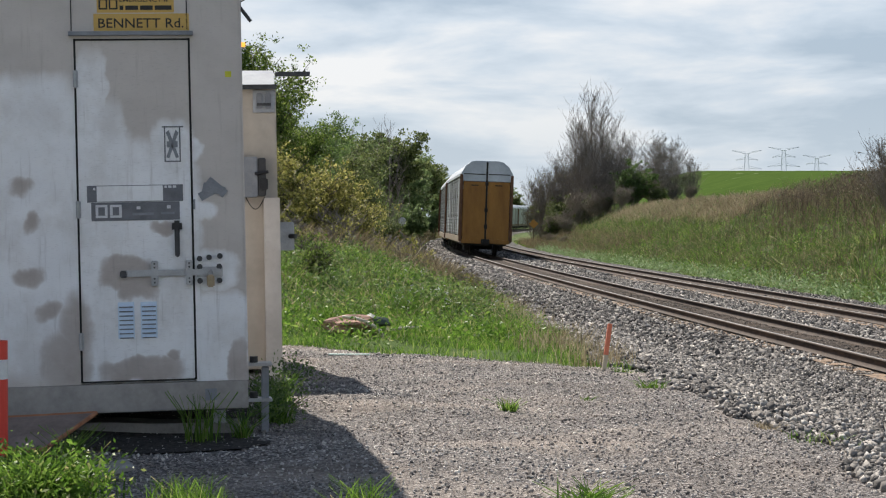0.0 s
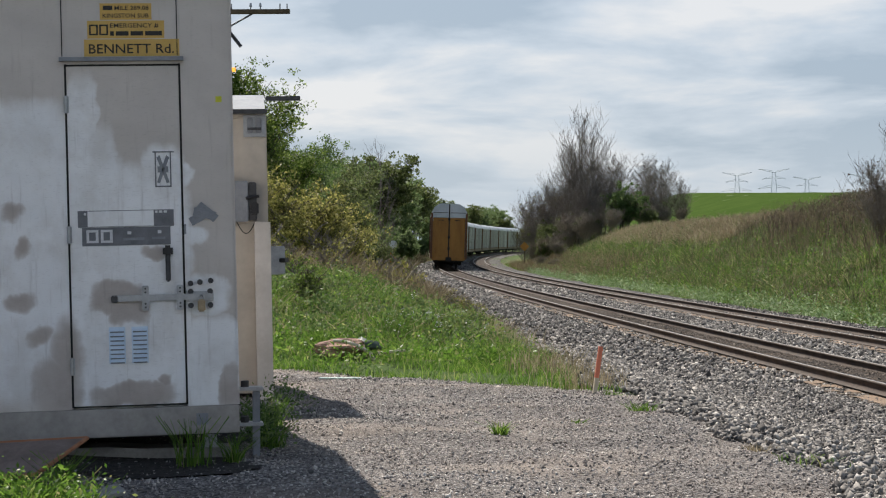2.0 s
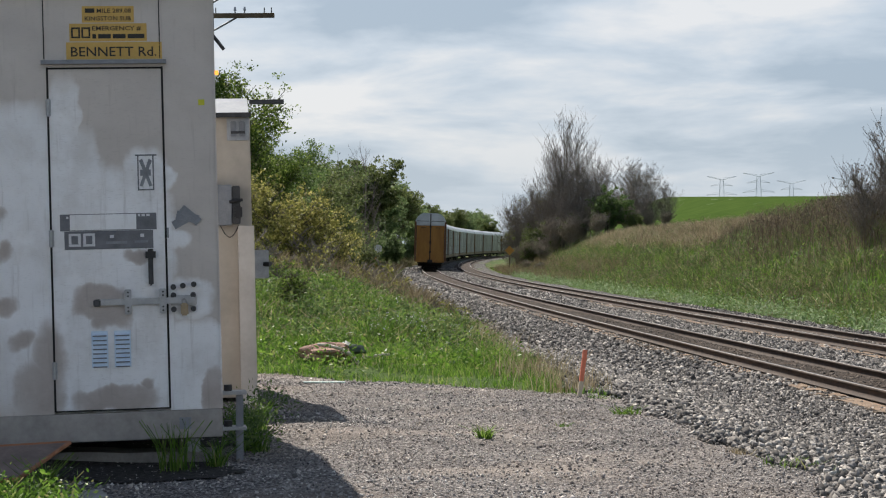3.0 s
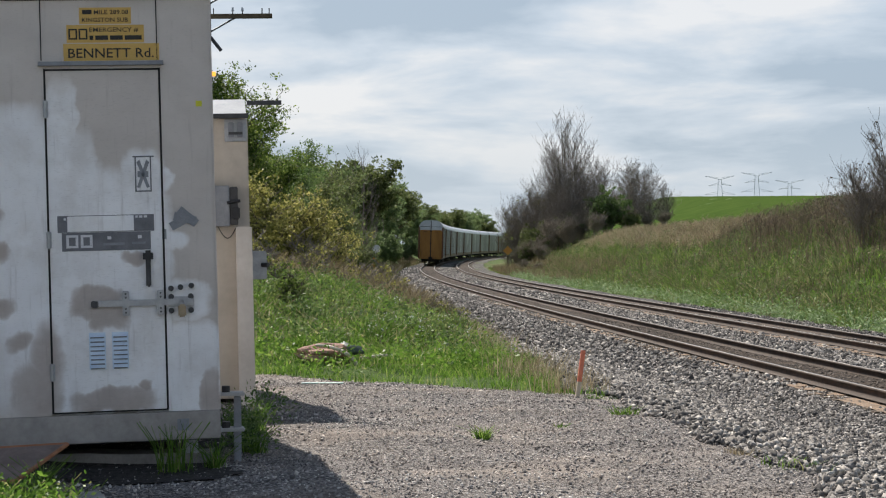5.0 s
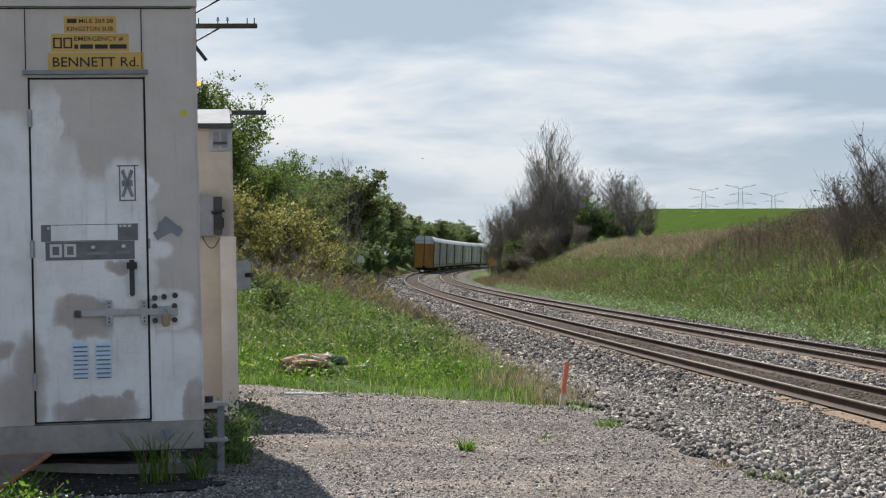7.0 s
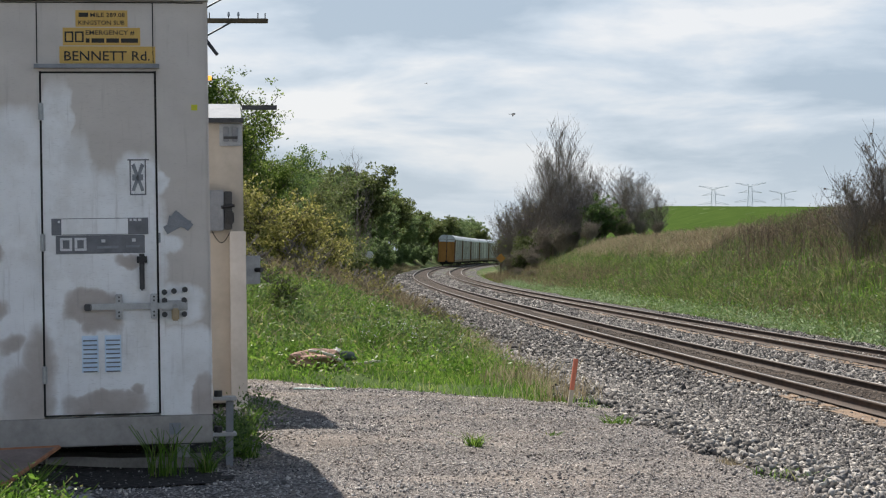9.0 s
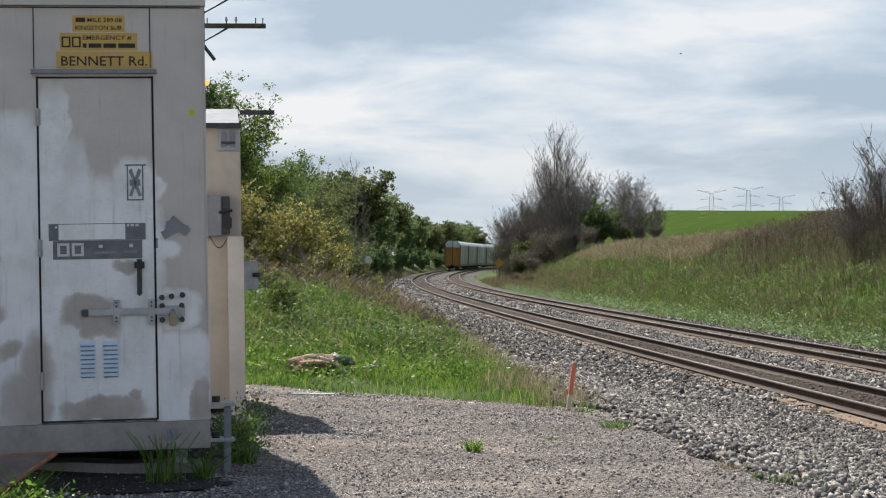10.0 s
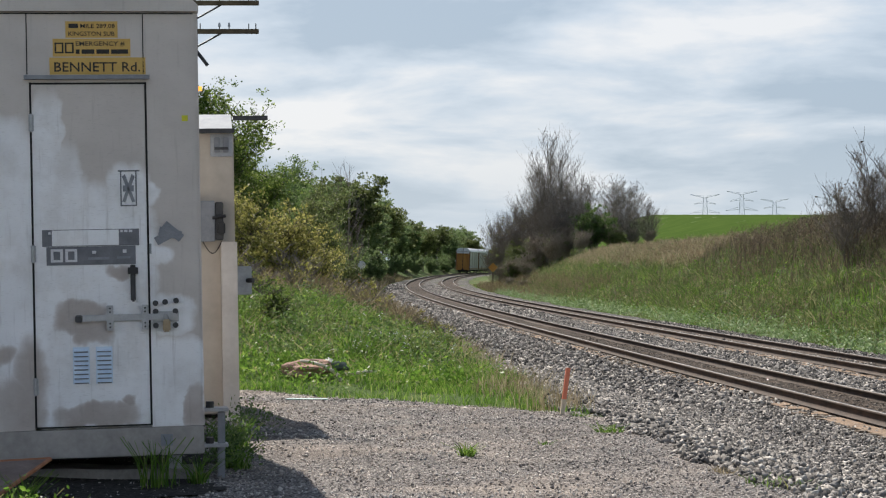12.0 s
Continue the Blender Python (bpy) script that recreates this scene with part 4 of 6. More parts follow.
def signal_hut():
    hut = thing("signal_hut", HUT, "weathered bare aluminium railway signal hut with a scrubbed door", "hut")
    dx0, dx1, dz0, dz1 = -0.992, -0.322, 0.186, 2.232
    body = bmesh.new()
    for a, b, c, d in ((-3.4, dx0 - 0.008, 0.17, 2.66), (dx1 + 0.008, -0.012, 0.17, 2.66), (dx0 - 0.0075, dx1 + 0.0075, dz1 + 0.008, 2.66)):
        part("wall_panel", box(a, b, 0, 0.05, c, d), M_HUT, hut)
    box(-3.4, -0.012, 0.052, 3.4, 0.02, 2.66, bm=body)
    part("body", body, M_HUT, hut, "dull aluminium wall panels with pale scrubbed patches")
    # darker than the walls: grime plus low-down shade, both in the colour
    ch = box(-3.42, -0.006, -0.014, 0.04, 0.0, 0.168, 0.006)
    part("base_channel", ch, M_SHADED_GRIME, hut, "grimy aluminium base channel with shade in its colour")
    part("floor_frame", box(-3.4, -0.03, 0.06, 3.4, -0.012, 0.018), M_STEEL_DARK, hut)
    roof = [(-3.5, 2.664), (0.005, 2.664), (0.005, 2.70), (-0.03, 2.735), (-1.7, 2.80), (-3.5, 2.735)]
    part("roof", prism(roof, -0.035, 3.44), M_HUT, hut, "low-pitched aluminium roof")
    for x in (dx0 - 0.02, dx1 - 0.006):
        part("panel_seam", box(x - 0.003, x + 0.003, -0.003, 0.001, 2.29, 2.655), M_SHADOWGAP, hut)
    part("panel_seam", box(-3.4, -0.028, -0.0035, 0.001, 2.650, 2.656), M_SHADOWGAP, hut)
    part("corner_trim", box(-0.016, -0.002, -0.008, 0.03, 0.17, 2.66, 0.003), M_HUT, hut)
    cap = [(-1.03, 2.258), (-1.03, 2.282), (-0.292, 2.282), (-0.292, 2.258)]
    part("drip_cap", prism(cap, -0.04, 0.0), M_TAPE, hut)
    # door
    door = part("door", box(dx0 + 0.003, dx1 - 0.003, -0.006, 0.028, dz0 + 0.003, dz1 - 0.003, 0.004), M_HUT, hut, "scrubbed aluminium door, shut and padlocked")
    for a in (dx0 - 0.004, dx1 + 0.004):
        part("door_gap", box(a - 0.006, a + 0.006, -0.002, 0.006, dz0 - 0.004, dz1 + 0.01), M_SHADOWGAP, hut)
    part("door_gap", box(dx0, dx1, -0.002, 0.006, dz0 - 0.006, dz0 + 0.003), M_SHADOWGAP, hut)
    part("door_gap", box(dx0, dx1, -0.004, 0.006, dz1 - 0.003, dz1 + 0.008), M_SHADOWGAP, hut)
    for z in (2.0, 1.22, 0.43):
        bm = rod((dx0 - 0.002, -0.016, z - 0.052), (dx0 - 0.002, -0.016, z + 0.052), 0.011, 10)
        box(dx0 - 0.016, dx0 + 0.014, -0.010, -0.004, z - 0.048, z + 0.048, bm=bm)
        box(dx0 - 0.014, dx0 + 0.01, -0.03, -0.026, z - 0.002, z + 0.002, bm=bm)
        part("hinge", bm, M_GALV, door)
    # louvres
    for x0 in (-0.775, -0.640):
        pan = part("louvre_panel", box(x0, x0 + 0.098, -0.009, -0.006, 0.44, 0.66), M_LOUVRE, door, "pale blue slotted vent")
        for j in range(8):
            z = 0.449 + j * 0.0265
            sl = [(0, 0), (0.017, 0.0), (0.002, 0.017), (0, 0.017)]
            bm = bmesh.new()
            a = [bm.verts.new((x0 + 0.006, -0.009 - p, z + q)) for p, q in sl]
            b = [bm.verts.new((x0 + 0.092, -0.009 - p, z + q)) for p, q in sl]
            bm.faces.new(a)
            bm.faces.new(b[::-1])
            for i in range(4):
                bm.faces.new((a[(i + 1) % 4], a[i], b[i], b[(i + 1) % 4]))
            bmesh.ops.recalc_face_normals(bm, faces=bm.faces)
            part("slat", bm, M_LOUVRE, pan)
            part("slot", box(x0 + 0.008, x0 + 0.09, -0.0105, -0.009, z - 0.0085, z - 0.0005), M_TAPE, pan)
    # lever handle
    h = box(-0.443, -0.382, -0.05, -0.006, 1.075, 1.145, 0.015)
    part("handle", h, M_BLACK, door, "black lever handle hanging down")
    part("handle_lever", box(-0.428, -0.398, -0.045, -0.024, 0.925, 1.085, 0.008), M_STEEL_DARK, door)
    # sliding bar and its keepers
    part("lock_bar", box(-0.745, -0.16, -0.034, -0.022, 0.812, 0.85, 0.003), M_GALV, door, "flat steel locking bar")
    part("bar_end", box(-0.757, -0.713, -0.04, -0.006, 0.807, 0.85, 0.006), M_STEEL_DARK, door)
    for x in (-0.552, -0.345):
        k = part("bar_keeper", box(x - 0.02, x + 0.02, -0.044, -0.007, 0.755, 0.905, 0.004), M_GALV, door)
        for z in (0.775, 0.797, 0.865, 0.887):
            part("bolt", rod((x, -0.05, z), (x, -0.044, z), 0.006, 8), M_STEEL_DARK, k)
    hasp = part("hasp_plate", box(-0.300, -0.145, -0.012, 0.0, 0.800, 0.862, 0.003), M_GALV, hut, "steel hasp with round bolt heads")
    for x, z in ((-0.282, 0.912), (-0.225, 0.918), (-0.160, 0.925), (-0.282, 0.862), (-0.165, 0.862), (-0.282, 0.778), (-0.165, 0.778), (-0.215, 0.785)):
        part("bolt", rod((x, -0.026, z), (x, 0.0, z), 0.017, 12), M_STEEL_DARK, hasp)
    lk = part("padlock", box(-0.242, -0.196, -0.06, -0.024, 0.74, 0.815, 0.008), M_BRASS, hut, "worn brass padlock")
    sh = bmesh.new()
    for i in range(6):
        a0, a1 = math.pi * i / 6, math.pi * (i + 1) / 6
        rod((-0.219 + 0.016 * math.cos(a0), -0.042, 0.815 + 0.03 * math.sin(a0)), (-0.219 + 0.016 * math.cos(a1), -0.042, 0.815 + 0.03 * math.sin(a1)), 0.005, 6, sh)
    part("shackle", sh, M_GALV, lk)
    # amber signs over the door
    y = -0.003
    s = part("sign", box(-0.783, -0.476, y, 0, 2.508, 2.606), M_SIGN, hut, "amber milepost sign with black letters")
    part("logo_bar", box(-0.764, -0.708, y - 0.002, y - 0.0005, 2.566, 2.592), M_INK, s)
    lettering("letters", "MILE 289.08", -0.695, 2.566, 0.026, y - 0.001, M_INK, s, 0.203)
    lettering("letters", "KINGSTON SUB", -0.766, 2.520, 0.026, y - 0.001, M_INK, s, 0.272)
    s = part("sign", box(-0.859, -0.402, y, 0, 2.396, 2.502), M_SIGN, hut, "amber emergency notice with black letters")
    for i, (a, b) in enumerate(((-0.848, -0.796), (-0.788, -0.736))):
        lg = box(a, b, y - 0.002, y - 0.0005, 2.415, 2.424)
        box(a, b, y - 0.002, y - 0.0005, 2.470, 2.479, bm=lg)
        box(a, a + 0.010, y - 0.002, y - 0.0005, 2.4245, 2.4695, bm=lg)
        box(b - 0.010, b, y - 0.002, y - 0.0005, 2.4245, 2.4695, bm=lg)
        part("logo_shape", lg, M_INK, s)
    lettering("letters", "EMERGENCY #", -0.724, 2.460, 0.027, y - 0.001, M_INK, s, 0.288)
    for i, w in enumerate((0.022, 0.075, 0.075, 0.1)):
        a = -0.724 + (0.0, 0.034, 0.121, 0.208)[i]
        part("number_bar", box(a, a + w, y - 0.002, y - 0.0005, 2.412, 2.438), M_INK, s)
    s = part("sign", box(-0.880, -0.314, y, 0, 2.288, 2.390), M_SIGN, hut, "amber road name sign with black letters")
    lettering("letters", "BENNETT Rd.", -0.852, 2.306, 0.058, y - 0.001, M_INK, s, 0.505)
    # plates and leftovers on the door
    y = -0.009
    s = part("notice_plate", box(-0.942, -0.372, y, -0.006, 1.262, 1.362), M_PLATE, door, "faded slate-blue plate with a blanked middle")
    part("blank_label", box(-0.884, -0.492, y - 0.002, y - 0.0005, 1.266, 1.358), M_HUT, s)
    for a, b, z in ((-0.905, -0.892, 1.335), (-0.482, -0.468, 1.342), (-0.46, -0.44, 1.342), (-0.432, -0.412, 1.342)):
        part("print_bar", box(a, b, y - 0.002, y - 0.0005, z, z + 0.014), M_PALE, s)
    s = part("notice_plate", box(-0.918, -0.394, y - 0.001, -0.006, 1.150, 1.260), M_PLATE, door, "slate-blue name plate with pale worn print")
    for a, b in ((-0.893, -0.822), (-0.808, -0.738)):
        lg = box(a, b, y - 0.003, y - 0.0015, 1.168, 1.182)
        box(a, b, y - 0.003, y - 0.0015, 1.232, 1.246, bm=lg)
        box(a, a + 0.016, y - 0.003, y - 0.0015, 1.1825, 1.2315, bm=lg)
        box(b - 0.016, b, y - 0.003, y - 0.0015, 1.1825, 1.2315, bm=lg)
        part("logo_shape", lg, M_PALE, s)
    part("print_bar", box(-0.65, -0.627, y - 0.003, y - 0.0015, 1.216, 1.234), M_PALE, s)
    part("print_bar", box(-0.47, -0.448, y - 0.003, y - 0.0015, 1.218, 1.238), M_PALE, s)
    part("print_bar", box(-0.675, -0.55, y - 0.003, y - 0.0015, 1.180, 1.196), M_TAPE, s)
    part("print_bar", box(-0.505, -0.425, y - 0.003, y - 0.0015, 1.184, 1.198), M_TAPE, s)
    fr = bmesh.new()
    for a in (((-0.49, -0.362, 1.705, 1.713)), ((-0.478, -0.470, 1.503, 1.705)), ((-0.388, -0.380, 1.503, 1.705)), ((-0.478, -0.38, 1.497, 1.505))):
        box(a[0], a[1], -0.009, -0.0065, a[2], a[3], bm=fr)
    paper = part("paper_notice", fr, M_PLATE, door, "torn grey notice in a dark frame")
    bl = bmesh.new()
    for s2 in (-1, 1):
        a = [bl.verts.new((-0.429 + s2 * x, yy, zz)) for x, zz, yy in ((-0.038, 1.525, -0.0085), (-0.02, 1.520, -0.0085), (0.038, 1.675, -0.0085), (0.02, 1.69, -0.0085))]
        bl.faces.new(a if s2 > 0 else a[::-1])
    box(-0.462, -0.398, -0.0082, -0.0065, 1.585, 1.622, 0.0006, bm=bl)
    part("paper_remnant", bl, M_TAPE, paper)
    for a in (-28, 14, 40):
        bm = box(-0.068, 0.068, -0.003, 0.0, -0.026, 0.026)
        ob = part("tape_patch", bm, M_TAPE, hut)
        ob.matrix_basis = pose(-0.195 + 0.0006 * a, -0.001 - 0.00008 * (a + 30), 1.325 + 0.0004 * a, 0, a, 0)
    part("tape_patch", box(-0.335, -0.300, -0.0015, 0.0, 1.21, 1.27), M_TAPE, hut)
    part("sticker", box(-0.105, -0.068, -0.003, 0, 2.005, 2.04), M_STICKER, hut, "small fluorescent yellow sticker")
    part("dark_smear", box(-0.265, -0.195, -0.0165, -0.0145, 0.055, 0.125), M_TAPE, hut)
    # fittings at the corner
    am = part("amber_lamp", rod((-0.008, 0.05, 2.205), (0.022, 0.05, 2.205), 0.014, 14), amber_mat(), hut, "glowing amber indicator lamp")
    part("lamp_base", rod((-0.024, 0.05, 2.205), (-0.0085, 0.05, 2.205), 0.02, 14), M_GALV, am)
    part("strut", rod((-0.006, 0.1, 2.44), (0.062, 0.1, 2.35), 0.011, 8), M_STEEL_DARK, hut, "dark bent bracket at the corner")
    part("conduit", rod((-0.006, 0.1, 2.44), (-0.006, 0.1, 2.66), 0.011, 8), M_STEEL_DARK, hut)
    # legs
    for x in (-0.18, -1.5, -3.1):
        for yy in (0.12, 3.2):
            part("leg", box(x - 0.04, x + 0.04, yy, yy + 0.09, -0.22, -0.012, 0.004), M_GALV, hut)
    return hut


signal_hut()


# near-black ground tone that stands in for the shade at the hut
M_HUT_SHADE = plain("dark_shade_ground", (0.035, 0.032, 0.030), (0.115, 0.106, 0.098), 30, 0.95, 0, 0.8, 0.03, (1, 1, 1), 0.1)


def sleeper(x0, x1, y0, y1, z0, z1):
    """An old sleeper, a little uneven along its edges."""
    bm = box(x0, x1, y0, y1, z0, z1)
    bmesh.ops.subdivide_edges(bm, edges=[e for e in bm.edges if abs(e.verts[0].co.x - e.verts[1].co.x) > 0.5], cuts=24)
    for v in bm.verts:
        v.co += 0.012 * noise.noise_vector(v.co * 3.1)
    return tagged(part("concrete_sleeper", bm, M_CONCRETE), "grey weathered concrete sleeper under the hut", "sleeper", "sleepers under the hut")


sleeper(-4.2, -1.52, 11.44, 11.72, -0.02, 0.145)
sleeper(-4.6, -2.0, 13.9, 14.2, -0.02, 0.15)
# ragged dark sheet: the hut's ground shade, painted as colour
tagged(sheet("hut_shade", np.arange(-5.4, -1.0, 0.09), np.arange(10.3, 15.6, 0.09), 0.022, M_HUT_SHADE,
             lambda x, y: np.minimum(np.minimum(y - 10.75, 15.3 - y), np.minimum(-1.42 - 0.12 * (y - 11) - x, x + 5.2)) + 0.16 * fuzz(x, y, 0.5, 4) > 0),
       "dark ground sheet holding the shade round and under the hut", "soil", kind="structure")


def step_frame():
    """Galvanised step brackets beside the hut."""
    st = thing("step_bracket", pose(-1.39, 11.62, 0.06, 0, 0, 9.5), "galvanised steel step bracket beside the hut", "bracket")
    # post darker than the steps: shade beside the hut put in its colour
    part("post", box(0.0, 0.045, -0.02, 0.03, -0.05, 0.42, 0.004), M_TAPE, st)
    for z in (0.205, 0.425):
        t = part("step", box(-0.11, 0.065, -0.06, 0.07, z, z + 0.022, 0.005), M_GALV, st)
        part("bolt", rod((-0.05, -0.02, z + 0.02), (-0.05, -0.02, z + 0.06), 0.026, 10), M_BLACK, t)
    return st


step_frame()

# ---- the second cabinet ----
M_CAB = plain("beige_cabinet_metal", (0.42, 0.37, 0.31), (0.55, 0.49, 0.42), 1.6, 0.42, 0.15)
M_CAB_ROOF = plain("bright_aluminium_hood", (0.26, 0.285, 0.32), (0.35, 0.375, 0.41), 6, 0.7, 0.0, 0.15, 0.004, (1, 1, 1), 0.3)


def relay_cabinet():
    c = thing("relay_cabinet", pose(-1.765, 16.2, -0.06, 0, -0.9, 8.0), "tan metal relay cabinet with a bright sloping hood", "cabinet")
    body = box(-1.0, 0, 0, 1.5, 0.14, 2.26, 0.008)
    part("body", body, M_CAB, c)
    bm = bmesh.new()
    pr = [(-0.10, 2.265), (-0.10, 2.285), (0.22, 2.415), (1.3, 2.415), (1.6, 2.285), (1.6, 2.265)]
    a = [bm.verts.new((-1.04, p, q)) for p, q in pr]
    b = [bm.verts.new((-0.012, p, q)) for p, q in pr]
    bm.faces.new(a)
    bm.faces.new(b[::-1])
    for i in range(len(pr)):
        bm.faces.new((a[(i + 1) % len(pr)], a[i], b[i], b[(i + 1) % len(pr)]))
    bmesh.ops.recalc_face_normals(bm, faces=bm.faces)
    part("hood", bm, M_CAB_ROOF, c, "bright sloping aluminium hood")
    part("drip_edge", box(-1.04, 0.004, -0.112, -0.1, 2.25, 2.285), M_STEEL_DARK, c)
    lb = part("latch_plate", box(-0.175, -0.008, -0.02, 0.0, 2.08, 2.248, 0.003), M_GALV, c, "galvanised hasp plate")
    for x in (-0.125, -0.06):
        k = part("hasp", box(x - 0.022, x + 0.022, -0.045, -0.02, 2.11, 2.225, 0.006), M_TAPE, lb)
    part("hasp_bar", box(-0.145, -0.04, -0.05, -0.045, 2.13, 2.15), M_STEEL_DARK, lb)
    jb = part("junction_box", box(-0.262, -0.15, -0.13, 0.0, 1.44, 1.745, 0.006), M_TAPE, c, "grey junction box with a dark padlocked cover")
    part("box_cover", box(-0.148, -0.088, -0.12, 0.0, 1.45, 1.735, 0.006), M_STEEL_DARK, jb)
    part("box_edge", box(-0.275, -0.262, -0.14, 0.0, 1.42, 1.765), M_BLACK, jb)
    part("padlock", box(-0.135, -0.075, -0.16, -0.12, 1.49, 1.585, 0.01), M_BLACK, jb)
    part("hasp", rod((-0.17, -0.14, 1.615), (-0.07, -0.14, 1.63), 0.012, 8), M_BLACK, jb)
    wire = bmesh.new()
    pts = [(-0.24 + 0.14 * i / 8, -0.1, 1.44 - 0.09 * math.sin(math.pi * i / 8)) for i in range(9)]
    for p, q in zip(pts, pts[1:]):
        rod(p, q, 0.004, 5, wire)
    part("wire_loop", wire, M_BLACK, jb)
    part("riser_duct", box(-0.108, 0.012, -0.13, -0.002, 0.06, 1.435, 0.004), M_CAB_PALE, c, "pale metal cable riser")
    mb = part("meter_box", box(0.012, 0.135, 0.35, 0.6, 1.03, 1.25, 0.006), M_GALV, c, "small grey meter box on the cabinet side")
    part("box_knob", rod((0.10, 0.345, 1.14), (0.145, 0.30, 1.14), 0.018, 8), M_STEEL_DARK, mb)
    part("bracket_arm", box(0.0, 0.262, 0.05, 0.11, 2.36, 2.392), M_STEEL_DARK, c, "dark steel arm under the hood")
    for x in (-0.95, -0.05):
        for y in (0.04, 1.4):
            part("leg", box(x - 0.03, x + 0.03, y, y + 0.06, -0.12, 0.14), M_GALV, c)
    part("door_seam", box(-0.285, -0.281, -0.003, 0.0, 0.2, 2.2), M_SHADOWGAP, c)
    c.scale = (1.141, 1.141, 1.141)
    return c


M_CAB_PALE = plain("pale_riser_metal", (0.55, 0.50, 0.45), (0.68, 0.63, 0.58), 3, 0.5, 0.1)
relay_cabinet()


# ---- pole with crossarms behind the hut ----
def utility_pole():
    p = thing("utility_pole", pose(-6.02, 45.0, float(drop(-6.02, 45.0))), "weathered wooden pole with two crossarms and insulators", "pole")
    base = float(drop(-6.02, 45.0))
    part("pole", rod((0, 0, -0.3), (0, 0, 8.3 - base), 0.13, 12, None, 0.1), M_TIE, p)
    for z in (7.6, 6.92):
        z -= base
        arm = part("crossarm", box(-1.62, 1.62, -0.16, -0.05, z - 0.055, z + 0.055, 0.01), M_TIE, p)
        for x in (-1.5, -1.25, -0.8, -0.55, 0.22, 0.68, 0.91, 1.38, 1.55):
            part("pin", rod((x, -0.1, z + 0.05), (x, -0.1, z + 0.19), 0.014, 6), M_STEEL_DARK, arm)
            if x in (0.68, 0.91, -0.8):
                part("insulator", rod((x, -0.1, z + 0.12), (x, -0.1, z + 0.21), 0.036, 10, None, 0.022), M_GALV, arm, "grey glass insulator")
        for s in (-1, 1):
            part("brace", rod((s * 0.72, -0.12, z - 0.05), (0, -0.12, z - 0.45), 0.022, 6), M_STEEL_DARK, arm)
    return p


utility_pole()
# ---- stake, marker post and debris ----
def survey_stake():
    st = thing("survey_stake", pose(1.045, 16.6, float(drop(1.045, 16.6)) - 0.02, -4, 9.0, 12), "wooden survey stake with its top painted orange", "stake")
    part("stake_foot", box(-0.019, 0.019, -0.012, 0.012, -0.1, 0.17), M_STAKE, st, "bare pale wood")
    part("stake_top", box(-0.019, 0.019, -0.012, 0.012, 0.171, 0.45, 0.002), M_STAKE_TOP, st, "faded orange paint")
    return st


M_STAKE = plain("bare_stake_wood", (0.50, 0.42, 0.31), (0.66, 0.57, 0.44), 14, 0.8, 0, 0.4, 0.004, (1, 1, 0.2))
M_STAKE_TOP = plain("faded_orange_paint", (0.62, 0.16, 0.09), (0.72, 0.24, 0.14), 14, 0.7)
survey_stake()
M_RED = plain("red_plastic", (0.74, 0.055, 0.04), (0.80, 0.075, 0.05), 6, 0.45)
M_WHITE = plain("white_reflective_band", (0.68, 0.68, 0.69), (0.8, 0.8, 0.8), 10, 0.5)


def marker_post():
    x, y = -2.60, 9.95
    p = thing("marker_post", pose(x, y, float(drop(x, y)) - 0.055), "red plastic marker post with a white reflective band", "post")
    part("shaft", rod((0, 0, 0), (0, 0, 0.56), 0.05, 20), M_RED, p, shade=False)
    part("band", rod((0, 0, 0.56), (0, 0, 0.665), 0.0515, 20), M_WHITE, p, "white reflective band")
    part("cap", rod((0, 0, 0.665), (0, 0, 0.765), 0.05, 20), M_RED, p)
    return p


marker_post()
M_RUSTSHEET = plain("rust_edged_sheet", (0.16, 0.115, 0.095), (0.27, 0.21, 0.18), 4, 0.7, 0.2)
M_RUSTEDGE = plain("orange_rust", (0.28, 0.11, 0.05), (0.40, 0.19, 0.10), 12, 0.85)
M_BOARD = plain("grey_weathered_board", (0.22, 0.21, 0.19), (0.36, 0.34, 0.31), 6, 0.85, 0, 0.4, 0.006, (0.2, 1, 1))


def sheet_metal():
    s = thing("metal_sheet", pose(-2.62, 10.45, 0.17, 17, -3, 8), "brown sheet of scrap metal with rusty edges leaning low", "scrap")
    outline = [(-0.8, -0.26), (0.16, -0.20), (0.42, 0.27), (-0.8, 0.30)]
    bm = bmesh.new()
    lo = [bm.verts.new((x, y, 0.0)) for x, y in outline]
    hi = [bm.verts.new((x, y, 0.012)) for x, y in outline]
    bm.faces.new(lo[::-1])
    bm.faces.new(hi)
    for i in range(4):
        bm.faces.new((lo[i], lo[(i + 1) % 4], hi[(i + 1) % 4], hi[i]))
    part("sheet", bm, M_RUSTSHEET, s)
    for (xa, ya), (xb, yb) in zip(outline[:3], outline[1:]):
        part("edge", rod((xa, ya, 0.006), (xb, yb, 0.006), 0.013, 6), M_RUSTEDGE, s, "curled rusty edge")
    return s


sheet_metal()
tagged(part("broken_board", box(-0.22, 0.2, -0.05, 0.07, 0, 0.022, 0.004), M_BOARD), "grey weathered broken board on the gravel", "board").matrix_world = pose(-1.98, 9.45, 0.10, 14, -8, 32)
M_TEAL = plain("pale_teal_plastic", (0.36, 0.50, 0.46), (0.50, 0.62, 0.58), 12, 0.5)
tagged(part("plastic_strip", box(-0.2, 0.2, -0.045, 0.045, 0, 0.012, 0.003), M_TEAL), "pale teal plastic strip lying on gravel", "strip").matrix_world = pose(-1.31, 18.1, float(drop(-1.31, 18.1)) + 0.012, 0, 0, -3)


